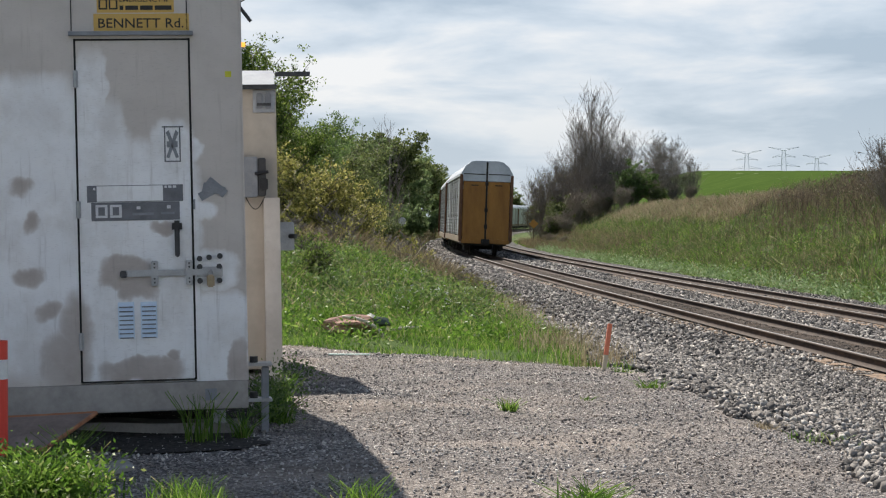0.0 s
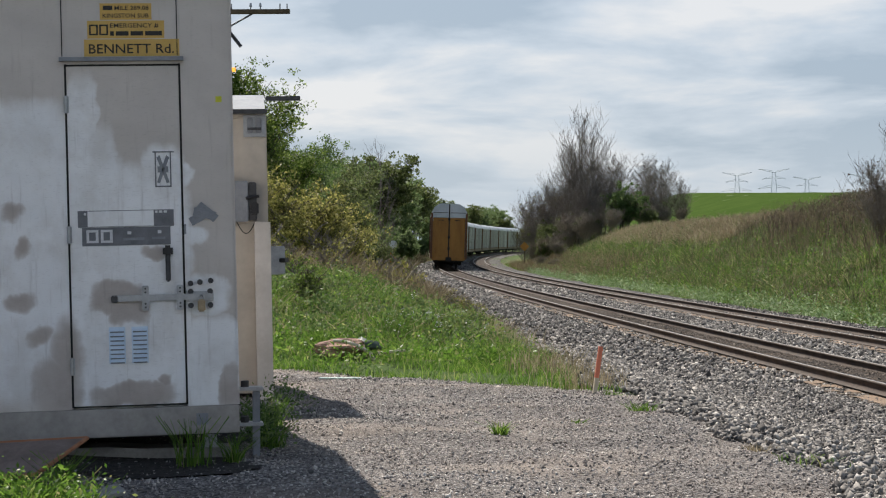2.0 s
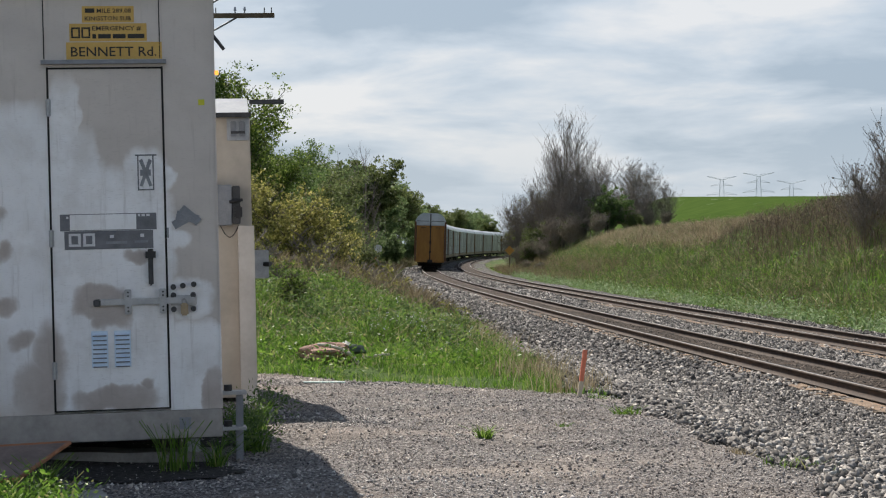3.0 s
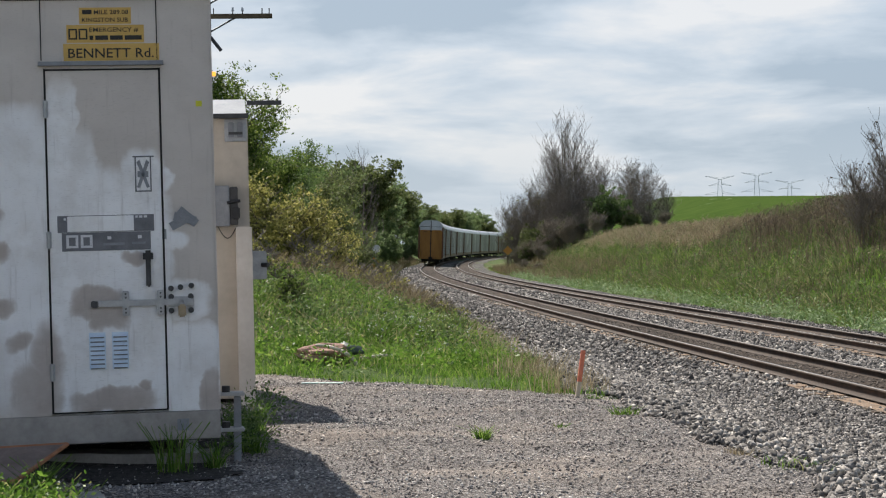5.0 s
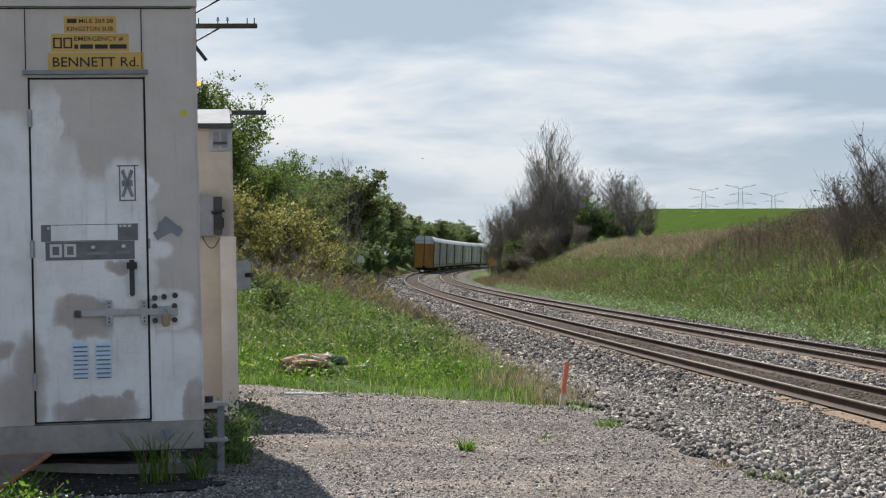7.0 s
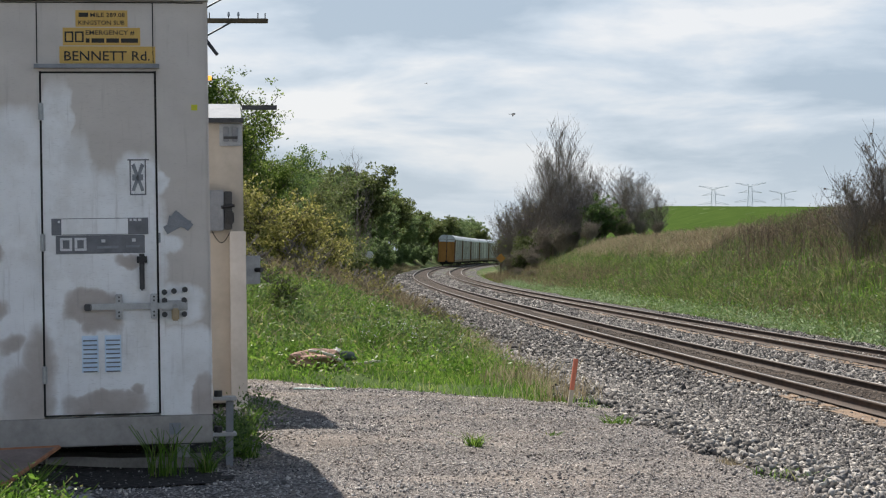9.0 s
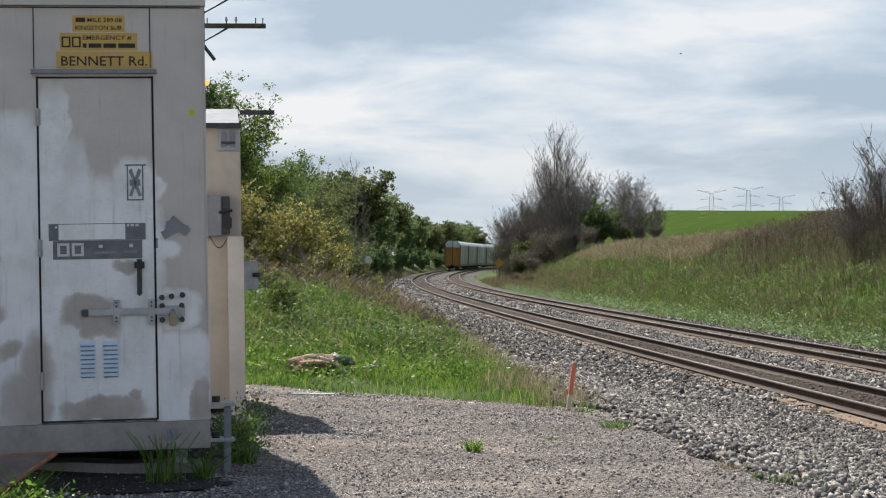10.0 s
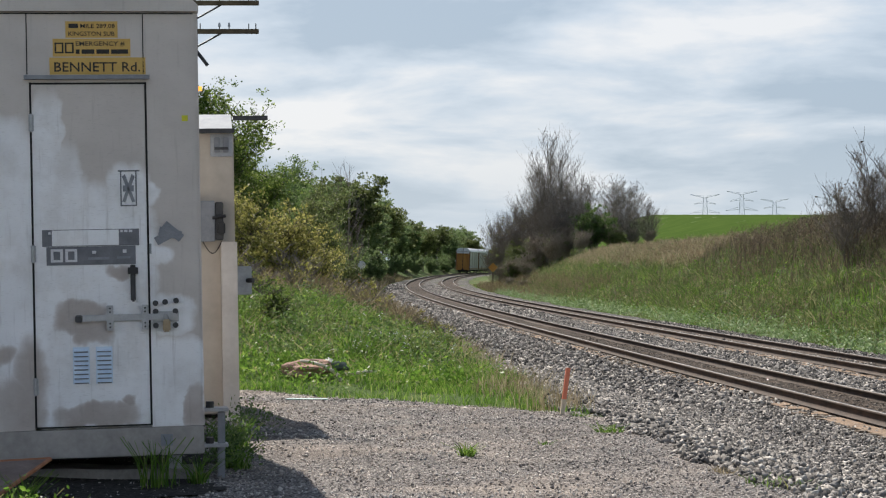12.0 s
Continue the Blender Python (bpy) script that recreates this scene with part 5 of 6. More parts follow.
def lump(seed, rx, ry, rz, rough=0.3, sub=2):
    """An uneven rounded lump."""
    bm = bmesh.new()
    bmesh.ops.create_icosphere(bm, subdivisions=sub, radius=1.0)
    for v in bm.verts:
        k = 1 + rough * noise.noise(v.co * 1.6 + Vector((seed * 7.1, seed * 3.3, 0)))
        v.co = Vector((v.co.x * rx * k, v.co.y * ry * k, v.co.z * rz * k))
    return bm


M_CLAY = plain("pinkish_brown_slab", (0.27, 0.15, 0.11), (0.43, 0.27, 0.20), 7, 0.9, 0, 0.6, 0.02)
M_DRIFT = plain("bleached_branch", (0.50, 0.44, 0.35), (0.66, 0.60, 0.50), 10, 0.8, 0, 0.4, 0.006)
M_TARP = plain("dark_green_tarp", (0.02, 0.035, 0.028), (0.045, 0.07, 0.055), 10, 0.5)


def debris():
    y = 21.0
    x = -1.52
    z = float(drop(x, y))
    ob = tagged(part("clay_slab", lump(1, 0.27, 0.17, 0.085, 0.55, 3), M_CLAY, shade=False), "pinkish brown broken slab in the grass", "debris")
    ob.matrix_world = pose(x, y, z + 0.11, 8, -4, 5)
    ob = tagged(part("tarp_scrap", lump(2, 0.17, 0.13, 0.07, 0.6), M_TARP, shade=True), "crumpled dark green tarp in the grass", "tarp")
    ob.matrix_world = pose(x + 0.3, y + 0.15, z + 0.13, 0, 14, 0)
    bm = bmesh.new()
    pts = [(-0.08, 0, 0.26), (0.06, -0.02, 0.245), (0.2, -0.03, 0.2), (0.33, -0.03, 0.12), (0.38, -0.04, 0.03)]
    for i, (p, q) in enumerate(zip(pts, pts[1:])):
        rod(p, q, 0.015 + 0.002 * i, 8, bm, 0.017 + 0.002 * i)
    ob = tagged(part("bleached_branch", bm, M_DRIFT, shade=True), "pale bleached branch over the slab", "branch")
    ob.matrix_world = pose(x + 0.02, y - 0.17, z - 0.06)
    bm = rod((-0.2, 0, 0.03), (0.12, 0.02, 0.06), 0.02, 8, None, 0.012)
    ob = tagged(part("bleached_branch", bm, M_DRIFT, shade=True), "pale short branch lying in grass", "branch")
    ob.matrix_world = pose(x + 0.62, y - 0.1, z + 0.02)
    ob = tagged(part("dead_branch", rod((-0.13, 0, 0), (0.15, 0.05, 0.03), 0.012, 6), M_DRIFT), "thin pale stick on tall grass", "branch")
    ob.matrix_world = pose(-2.45, 28.0, float(drop(-2.45, 28.0)) + 0.02)


debris()


# ---- railway signs along the curve ----
M_YELLOW = plain("orange_sign_face", (0.40, 0.17, 0.02), (0.50, 0.23, 0.03), 4, 0.5)


def line_sign(name, x, y, h, face, label, mat, round_face=False, size=0.42):
    z = float(drop(x, y))
    s = thing(name, pose(x, y, z), label, "sign")
    part("post", box(-0.05, 0.05, -0.03, 0.03, -0.1, h, 0.005), M_TIE, s)
    if round_face:
        part("face", rod((0, -0.06, h), (0, -0.035, h), size, 20), mat, s)
    else:
        k = size * 1.25
        part("face", prism([(0, h - k), (k, h), (0, h + k), (-k, h)], -0.06, -0.035), mat, s)
    return s


line_sign("speed_sign", 5.25, 198.0, 2.5, "diamond", "orange diamond speed sign on a wooden post", M_YELLOW, size=0.4)
line_sign("line_sign", -6.5, 150.0, 2.6, "round", "round pale grey sign on a post at the wood edge", M_PALE, True, 0.33)
line_sign("line_sign", -6.7, 150.4, 1.5, "diamond", "faded orange diamond sign at the wood edge", M_YELLOW, False, 0.34)


# ---- far transmission towers ----
M_TOWER = plain("hazy_galvanised_lattice", (0.42, 0.47, 0.53), (0.50, 0.55, 0.61), 0.2, 0.7, 0.1)


def pylon():
    """A lattice tower with a V of two top arms and two lower arms, 36 m high."""
    t = thing("transmission_tower", pose(0, 0, 0), "far grey lattice transmission tower", "pylon", "towers on the skyline")
    b = bmesh.new()
    for s in (-1, 1):
        rod((s * 3.4, 0, -15), (s * 1.2, 0, 30), 0.2, 5, b)
        for k in range(9):
            z0, z1 = k * 3.3, (k + 1) * 3.3
            w0, w1 = 2.65 - 1.45 * z0 / 30, 2.65 - 1.45 * z1 / 30
            rod((s * w0, 0, z0), (-s * w1, 0, z1), 0.06, 4, b)
    part("mast", b, M_TOWER, t)
    for s in (-1, 1):
        a = rod((0, 0, 29.6), (s * 11.5, 0, 32.2), 0.22, 5, None, 0.14)
        rod((s * 1.2, 0, 31.0), (s * 11.5, 0, 32.4), 0.13, 5, a)
        part("top_arm", a, M_TOWER, t)
        a = rod((s * 1.3, 0, 25.6), (s * 8.8, 0, 24.6), 0.2, 5, None, 0.14)
        rod((s * 1.3, 0, 27.0), (s * 8.8, 0, 24.8), 0.12, 5, a)
        part("middle_arm", a, M_TOWER, t)
        a = rod((s * 1.9, 0, 18.4), (s * 12.0, 0, 17.4), 0.2, 5, None, 0.14)
        rod((s * 1.8, 0, 20.2), (s * 12.0, 0, 17.6), 0.12, 5, a)
        part("lower_arm", a, M_TOWER, t)
    return t


_tower = pylon()
for _i, (_px, _top, _d) in enumerate(((1248, 343, 1500), (1313, 337, 1440), (1371, 351, 1560), (1468, 346, 1500))):
    _m = pose((_px - 784) / 3330 * _d, _d, 1.4 + (465 - _top) / 3330 * _d - 33.0, 0, 0, -9)
    if _i == 0:
        _tower.matrix_world = _m
    else:
        copy_thing(_tower, _m)
# ---- crop field beyond the bank ----
tagged(sheet("crop_field", np.concatenate([np.arange(6, 200, 3.0), np.arange(200, 900, 12.0)]), np.concatenate([np.arange(60, 460, 4.0), np.arange(460, 900, 15.0)]), 0.06, M_FIELD,
             lambda x, y: across(x, y) > 22 + 1.2 * fuzz(x, y, 9)), "bright green field of young crop on the rise", "field", kind="structure")


# ---- loose stone ----
CUBE = np.array([(-1, -1, -1), (1, -1, -1), (1, 1, -1), (-1, 1, -1), (-1, -1, 1), (1, -1, 1), (1, 1, 1), (-1, 1, 1)], float)
CUBE_F = np.array([(0, 3, 2, 1), (4, 5, 6, 7), (0, 1, 5, 4), (1, 2, 6, 5), (2, 3, 7, 6), (3, 0, 4, 7)])
OCTA = np.array([(1, 0, 0), (0, 1, 0), (-1, 0, 0), (0, -1, 0), (0, 0, 1), (0, 0, -1)], float)
OCTA_F = np.array([(0, 1, 4), (1, 2, 4), (2, 3, 4), (3, 0, 4), (1, 0, 5), (2, 1, 5), (3, 2, 5), (0, 3, 5)])


def turns(n, g):
    """n random rotations as matrices."""
    q = g.normal(0, 1, (n, 4))
    q /= np.linalg.norm(q, axis=1)[:, None]
    w, x, y, z = q.T
    return np.stack([1 - 2 * (y * y + z * z), 2 * (x * y - z * w), 2 * (x * z + y * w), 2 * (x * y + z * w), 1 - 2 * (x * x + z * z), 2 * (y * z - x * w),
                     2 * (x * z - y * w), 2 * (y * z + x * w), 1 - 2 * (x * x + y * y)], 1).reshape(n, 3, 3)


def stones(name, x, y, size, sink, material, label, parent=None, blocky=True, seed=3):
    """Broken stones strewn at x, y: angular lumps, each an island of the one mesh."""
    g = np.random.default_rng(seed)
    n = len(x)
    base, fc = (CUBE, CUBE_F) if blocky else (OCTA, OCTA_F)
    k = base[None] * g.uniform(0.38, 1.15, (n, len(base), 3))
    s = size * np.exp(g.normal(0, 0.24, (n, 1, 1))) * g.uniform(0.36, 1.2, (n, 1, 3))
    v = np.einsum("nij,nkj->nki", turns(n, g), k * s * 0.5)
    z = drop(x, y) + sink * size + g.uniform(-0.2, 0.45, n) * size
    v = v + np.stack([x, y, z], 1)[:, None]
    f = (fc[None] + (np.arange(n) * len(base))[:, None, None]).reshape(-1, fc.shape[1])
    ob = raw(name, v.reshape(-1, 3), f, material, parent)
    return tagged(ob, label, "" if parent else "stones", kind="stuff")


def on_bed(n, u0, u1, y0, y1, g, power=1.0):
    """Random points of the ballast between two distances across and two along."""
    u = g.uniform(u0, u1, n)
    y = y0 + (y1 - y0) * g.uniform(0, 1, n) ** power
    x = on_track(y, u)
    ok = bed_edge(x, y) > -0.06
    return x[ok], y[ok]


_g = np.random.default_rng(5)
_x, _y = on_bed(95000, -7.0, -0.9, 8, 31, _g, 1.2)
stones("ballast_stones", _x, _y, 0.043, 0.3, M_STONE, "crushed grey ballast stones", ballast)
_x, _y = on_bed(26000, -6.0, -0.9, 31, 85, _g, 1.6)
stones("ballast_stones", _x, _y, 0.065, 0.35, M_STONE, "crushed grey ballast stones", ballast, seed=4)
_x, _y = on_bed(24000, 0.85, 3.3, 22, 80, _g, 1.5)
stones("ballast_stones", _x, _y, 0.06, 0.3, M_STONE, "crushed grey ballast stones", ballast, seed=5)
_x, _y = on_bed(12000, -0.7, 0.7, 20, 60, _g, 1.4)
stones("ballast_stones", _x, _y, 0.045, 0.2, M_DIRTSTONE, "crushed grey ballast stones", ballast, seed=6)
_x, _y = on_bed(9000, 3.6, 7.2, 26, 80, _g, 1.4)
stones("ballast_stones", _x, _y, 0.055, 0.25, M_STONE, "crushed grey ballast stones", ballast, seed=8)


_x, _y = on_bed(11000, -5.0, -0.9, 85, 230, _g, 1.3)
stones("ballast_stones", _x, _y, 0.12, 0.2, M_STONE, "crushed grey ballast stones", ballast, seed=14)
_x, _y = on_bed(6000, 0.9, 3.2, 80, 220, _g, 1.3)
stones("ballast_stones", _x, _y, 0.11, 0.2, M_STONE, "crushed grey ballast stones", ballast, seed=15)


def single_stones():
    """The stones nearest to the camera, each one on its own."""
    g = np.random.default_rng(17)
    meshes = []
    for k in range(6):
        v = CUBE * g.uniform(0.5, 1.1, (8, 3)) * g.uniform(0.5, 1.1, (1, 3)) * 0.023
        ob = raw("stone", v, CUBE_F, M_STONE_EACH, ballast)
        meshes.append(ob.data)
        x, y = on_bed(40, -6.2, -4.2, 8.5, 13, g)
        ob.matrix_basis = pose(float(x[0]), float(y[0]), float(drop(x[0], y[0])) + 0.05, *g.uniform(0, 360, 3))
    x, y = on_bed(420, -6.5, -3.0, 9.0, 14.5, g)
    for i in range(min(290, len(x))):
        ob = new("stone", meshes[i % 6])
        ob.parent = ballast
        ob.matrix_basis = pose(float(x[i]), float(y[i]), float(drop(x[i], y[i])) + 0.055, *g.uniform(0, 360, 3))


def each_stone_mat():
    m = Mat("single_ballast_stone", 0.85, 0.0, 0.3)
    speck = m.noise(60, 3)
    tone = m.ramp(m.each(), [(0.0, (0.16, 0.155, 0.155)), (0.5, (0.30, 0.29, 0.28)), (1.0, (0.58, 0.55, 0.51))])
    m.color(m.mix(m.span(speck, 0.35, 0.7, 0.0, 0.4), tone, m.mix(1.0, tone, (0.6, 0.58, 0.55), "MULTIPLY")))
    return m.m


M_STONE_EACH = each_stone_mat()

_x, _y = _g.uniform(-4.5, 4.2, 80000), 6.5 + 13.5 * _g.uniform(0, 1, 80000) ** 1.2
_ok = (pad_edge(_x, _y) > -0.1) & (np.abs(_x) < 0.29 * _y + 0.3)
stones("gravel_stones", _x[_ok], _y[_ok], 0.026, 0.3, M_PEBBLE, "small grey gravel stones", pad, False, 9)


# ---- grass and weeds ----
def blades(name, x, y, height, width, lean, material, label, seed=1, lift=0.0, category="grass", heading=None):
    """Bent blades of grass, each an island of the one mesh: two quads and a tip."""
    g = np.random.default_rng(seed)
    n = len(x)
    h = height * g.uniform(0.45, 1.25, n)
    a, b = g.uniform(0, 2 * np.pi, n), g.uniform(0, 2 * np.pi, n)
    if heading is not None:
        b = heading
    side = np.stack([np.cos(a), np.sin(a), np.zeros(n)], 1) * (width * g.uniform(0.6, 1.3, n) / 2)[:, None]
    tilt = np.stack([np.cos(b), np.sin(b), np.zeros(n)], 1) * (h * lean * g.uniform(0.1, 1.3, n))[:, None]
    p = np.stack([x, y, drop(x, y) - 0.02 + lift], 1)
    up = np.stack([np.zeros(n), np.zeros(n), h], 1)
    rows = [p - side, p + side, p + up * 0.55 + tilt * 0.3 + side * 0.8, p + up * 0.55 + tilt * 0.3 - side * 0.8, p + up * 0.95 + tilt, p + up * 0.97 + tilt + side * 0.15]
    v = np.stack(rows, 1).reshape(-1, 3)
    i = (np.arange(n) * 6)[:, None, None]
    f = (np.array([(0, 1, 2, 3), (3, 2, 5, 4)])[None] + i).reshape(-1, 4)
    return tagged(raw(name, v, f, material), label, category, kind="stuff")


def tussocks(name, cx, cy, per, radius, height, width, lean, material, label, seed, category="grass"):
    """Tufts whose blades spring from one root and bend outwards."""
    g = np.random.default_rng(seed)
    n = len(cx) * per
    way = g.uniform(0, 2 * np.pi, n)
    r = radius * np.sqrt(g.uniform(0, 1, n)) * np.repeat(g.uniform(0.6, 1.3, len(cx)), per)
    h = height * np.repeat(g.uniform(0.55, 1.35, len(cx)), per)
    return blades(name, np.repeat(cx, per) + r * np.cos(way), np.repeat(cy, per) + r * np.sin(way), h, width, lean, material, label, seed + 1000, 0.0, category, way + g.normal(0, 0.5, n))


def clumped(n, fx, fy, s, g, level=0.0, seed=0.0):
    """Random points in a box, thinned to clumps."""
    x, y = g.uniform(*fx, n), g.uniform(*fy, n)
    ok = fuzz(x, y, s, seed) + g.normal(0, 0.35, n) > level
    return x[ok], y[ok]


def strip(n, u0, u1, y0, y1, g, power=1.5, s=1.6, level=-9.0, seed=0.0):
    y = y0 + (y1 - y0) * g.uniform(0, 1, n) ** power
    u = g.uniform(u0, u1, n)
    x = on_track(y, u)
    ok = fuzz(x, y, s, seed) + g.normal(0, 0.3, n) > level
    return x[ok], y[ok], u[ok]


_x, _y = clumped(120000, (-7, 2.4), (16.2, 36), 0.55, _g, -0.12)
_u = across(_x, _y)
_ok = (pad_edge(_x, _y) < -0.05) & (bed_edge(_x, _y) < -0.15)
_x, _y = _x[_ok], _y[_ok]
_near = _y < 21.0
blades("grass", _x[_near], _y[_near], 0.11, 0.010, 0.7, M_GRASS, "short bright green grass along the gravel", 2)
blades("grass", _x[~_near], _y[~_near], 0.16, 0.010, 1.0, M_GRASS, "lush bright green grass on the mound", 3)
_x, _y = clumped(15000, (-6, 1.8), (22.5, 34), 1.3, _g, 0.2, 4.0)
_ok = (bed_edge(_x, _y) < -0.4)
blades("tall_grass", _x[_ok], _y[_ok], 0.24, 0.009, 0.7, M_GRASS, "tufts of tall bent green grass", 4)
_x, _y = clumped(900, (-6, 1.6), (21.0, 33), 1.0, _g, -0.2, 6.0)
_ok = (bed_edge(_x, _y) < -0.5) & (pad_edge(_x, _y) < -0.5)
tussocks("grass_tussocks", _x[_ok], _y[_ok], 80, 0.15, 0.20, 0.008, 0.7, M_GRASS, "thick bent tussocks of bright green grass", 61)
_x, _y = clumped(16000, (-6, 1.8), (21.5, 35), 0.7, _g, 0.45, 8.0)
_ok = (bed_edge(_x, _y) < -0.3)
blades("dry_grass", _x[_ok], _y[_ok], 0.27, 0.010, 0.9, M_DRY, "straw-coloured dead grass among the green", 5)
# brown dead stems along the foot of the ballast
_y = 17.6 + 95 * _g.uniform(0, 1, 26000) ** 2.0
_left = -(6.55 - 3.0 * smooth(_y, 20, 75) - 0.8 * smooth(_y, 75, 160))
_x = on_track(_y, _left - 0.05 + _g.normal(-0.30, 0.22, 26000))
_ok = (np.hypot(_x - 1.0, _y - 16.5) > 0.8) & (fuzz(_x, _y, 0.9, 6) + _g.normal(0, 0.4, len(_x)) > -0.1) & (_g.uniform(0, 1, len(_x)) < 0.18 + 0.8 * smooth(_y, 19, 30)) & (bed_edge(_x, _y) < 0.3)
blades("dead_stems", _x[_ok], _y[_ok], 0.26, 0.007, 0.45, M_DRY, "thin brown dead stems along the ballast foot", 6)
# brown undergrowth behind the mound and along the wood
_x, _y = clumped(15000, (-6.5, -0.6), (31, 46), 1.2, _g, -0.3, 2.0)
_ok = bed_edge(_x, _y) < -0.6
blades("dead_undergrowth", _x[_ok], _y[_ok], 0.55, 0.011, 0.5, M_TAN, "tan dead brush behind the grass mound", 7)
_x, _y = clumped(5000, (-6.5, -0.6), (31, 46), 1.2, _g, -0.3, 2.5)
_ok = bed_edge(_x, _y) < -0.6
blades("dry_grass", _x[_ok], _y[_ok], 0.5, 0.010, 0.5, M_DRY, "pale dead grass behind the mound", 8)
_x, _y, _u = strip(24000, -8.6, -3.4, 46, 330, _g, 1.6)
_ok = bed_edge(_x, _y) < -0.4
blades("dead_undergrowth", _x[_ok], _y[_ok], 0.75, 0.03, 0.7, M_TAN, "brown dead undergrowth along the wood", 9)
_x, _y, _u = strip(16000, -8.6, -3.6, 46, 330, _g, 1.6)
_ok = bed_edge(_x, _y) < -0.5
blades("tall_grass", _x[_ok], _y[_ok], 0.6, 0.03, 0.8, M_BANKGRASS, "rough green grass along the wood", 10)

# ---- the inner bank ----
_x, _y, _u = strip(190000, 7.6, 25, 26, 250, _g, 1.7)
_broad = fuzz(_u, _y / 6.0, 1.7, 11.0) + 0.4 * fuzz(_u, _y / 3.0, 0.8, 2.0) + _g.normal(0, 0.25, len(_x))
_high = smooth(_u, 9.5, 17.0)
_lush = _broad > 0.15 + 0.75 * _high
_straw = ~_lush & (_broad < -0.55 + 0.35 * _high)
_rough = ~_lush & ~_straw
blades("bank_grass", _x[_lush], _y[_lush], 0.28, 0.028, 0.9, M_GRASS, "bright green lush grass patches on the bank", 51)
blades("bank_grass", _x[_rough], _y[_rough], 0.32, 0.030, 0.9, M_BANKGRASS, "rough olive green grass on the cutting side", 11)
blades("dry_grass", _x[_straw], _y[_straw], 0.36, 0.024, 0.8, M_TAN, "patches of straw-coloured dead grass on the bank", 12)
_x, _y, _u = strip(3200, 8.2, 21, 28, 190, _g, 1.5, 2.5, -0.2, 9.0)
_k = (_u < 14.5) | (_y < 95)
_x, _y = _x[_k], _y[_k]
tussocks("grass_tussocks", _x, _y, 34, 0.34, 0.62, 0.028, 1.0, M_BANKGRASS, "coarse tussocks of dark green grass on the bank", 62)
_x, _y, _u = strip(900, 8.2, 14, 28, 150, _g, 1.5, 2.5, 0.1, 3.0)
tussocks("grass_tussocks", _x, _y, 34, 0.34, 0.5, 0.026, 1.1, M_GRASS, "bright green tussocks low on the bank", 63)
_x, _y, _u = strip(30000, 14.4, 19.0, 112, 180, _g, 1.3, 1.8, -0.1, 4.0)
blades("dry_grass", _x, _y, 0.66, 0.035, 0.6, M_DRY, "pale dead grass along the top of the bank", 13)
_x, _y, _u = strip(34000, 11.5, 24.0, 46, 120, _g, 1.0, 1.7, -0.35, 1.0)
_k = _g.uniform(0, 1, len(_x)) < smooth(_u, 11.5, 16.5) * (1 - smooth(_y, 90, 116))
blades("dead_stalks", _x[_k], _y[_k], 1.25, 0.026, 0.36, M_SCRUB, "dense brown dead stalks on top of the bank", 14, category="scrub")
_x, _y, _u = strip(24000, 9.0, 18.0, 36, 150, _g, 1.3, 1.4, 0.15, 7.0)
blades("dead_stalks", _x, _y, 0.85, 0.020, 0.40, M_SCRUB, "thin brown stalks among the bank grass", 15, category="scrub")
_x, _y, _u = strip(9000, 7.6, 12.5, 130, 225, _g, 1.0, 2.2, -0.2, 7.0)
blades("dead_stalks", _x, _y, 0.9, 0.045, 0.45, M_TAN, "tan dead brush at the foot of the bank", 66, category="scrub")
# seed heads on the tallest stalks
_x, _y, _u = strip(4200, 14.5, 23.0, 52, 104, _g, 1.0, 3.0, -0.5, 1.0)


def tufts(name, x, y, base, size, count, spread_r, material, label, seed=1, category="weeds", kind="stuff", squash=0.7):
    """Leafy clumps at x, y: many small leaves round each centre."""
    g = np.random.default_rng(seed)
    n = len(x) * count
    c = np.repeat(np.stack([x, y, drop(x, y) + base], 1), count, 0) + g.normal(0, 1, (n, 3)) * np.array((spread_r, spread_r, spread_r * squash))
    lo = drop(c[:, 0], c[:, 1]) + 0.01
    c[:, 2] = np.maximum(c[:, 2], lo)
    a = g.normal(0, 1, (n, 3)) + np.array((0, 0, 0.4))
    a /= np.linalg.norm(a, axis=1)[:, None]
    b = np.cross(a, g.normal(0, 1, (n, 3)))
    b /= np.linalg.norm(b, axis=1)[:, None]
    s = size * g.uniform(0.5, 1.4, (n, 1))
    v = np.stack([c - a * s, c - b * s * 0.4, c + a * s, c + b * s * 0.4], 1).reshape(-1, 3)
    return tagged(raw(name, v, np.arange(n * 4).reshape(-1, 4), material), label, category, kind=kind)


tufts("seed_heads", _x, _y, 1.15, 0.05, 8, 0.17, M_SCRUB, "dark seed heads on dead stalks", 16, "scrub")
_x, _y, _u = strip(3400, 7.0, 9.6, 26, 170, _g, 1.5, 1.1, 0.1, 2.0)
tufts("pale_weeds", _x, _y, 0.24, 0.06, 28, 0.24, M_WEED, "pale green leafy weeds beside the far track", 17)
_x, _y, _u = strip(2600, 8.6, 15, 32, 170, _g, 1.5, 3.0, 0.1, 4.0)
tufts("bank_weeds", _x, _y, 0.2, 0.06, 20, 0.26, M_GRASS, "bright green weeds on the bank", 18)
_x, _y, _u = strip(2400, 8.6, 17.5, 30, 190, _g, 1.4, 2.0, 0.0, 8.0)
tufts("bank_weeds", _x, _y, 0.28, 0.055, 30, 0.34, M_LEAF_DARK, "dark green leafy clumps on the bank", 67)
_x, _y, _u = strip(1100, 10.5, 19.0, 40, 190, _g, 1.3, 1.6, 0.1, 1.4)
tufts("bank_weeds", _x, _y, 0.3, 0.05, 30, 0.36, M_TAN, "tan dead leafy clumps on the bank", 68)
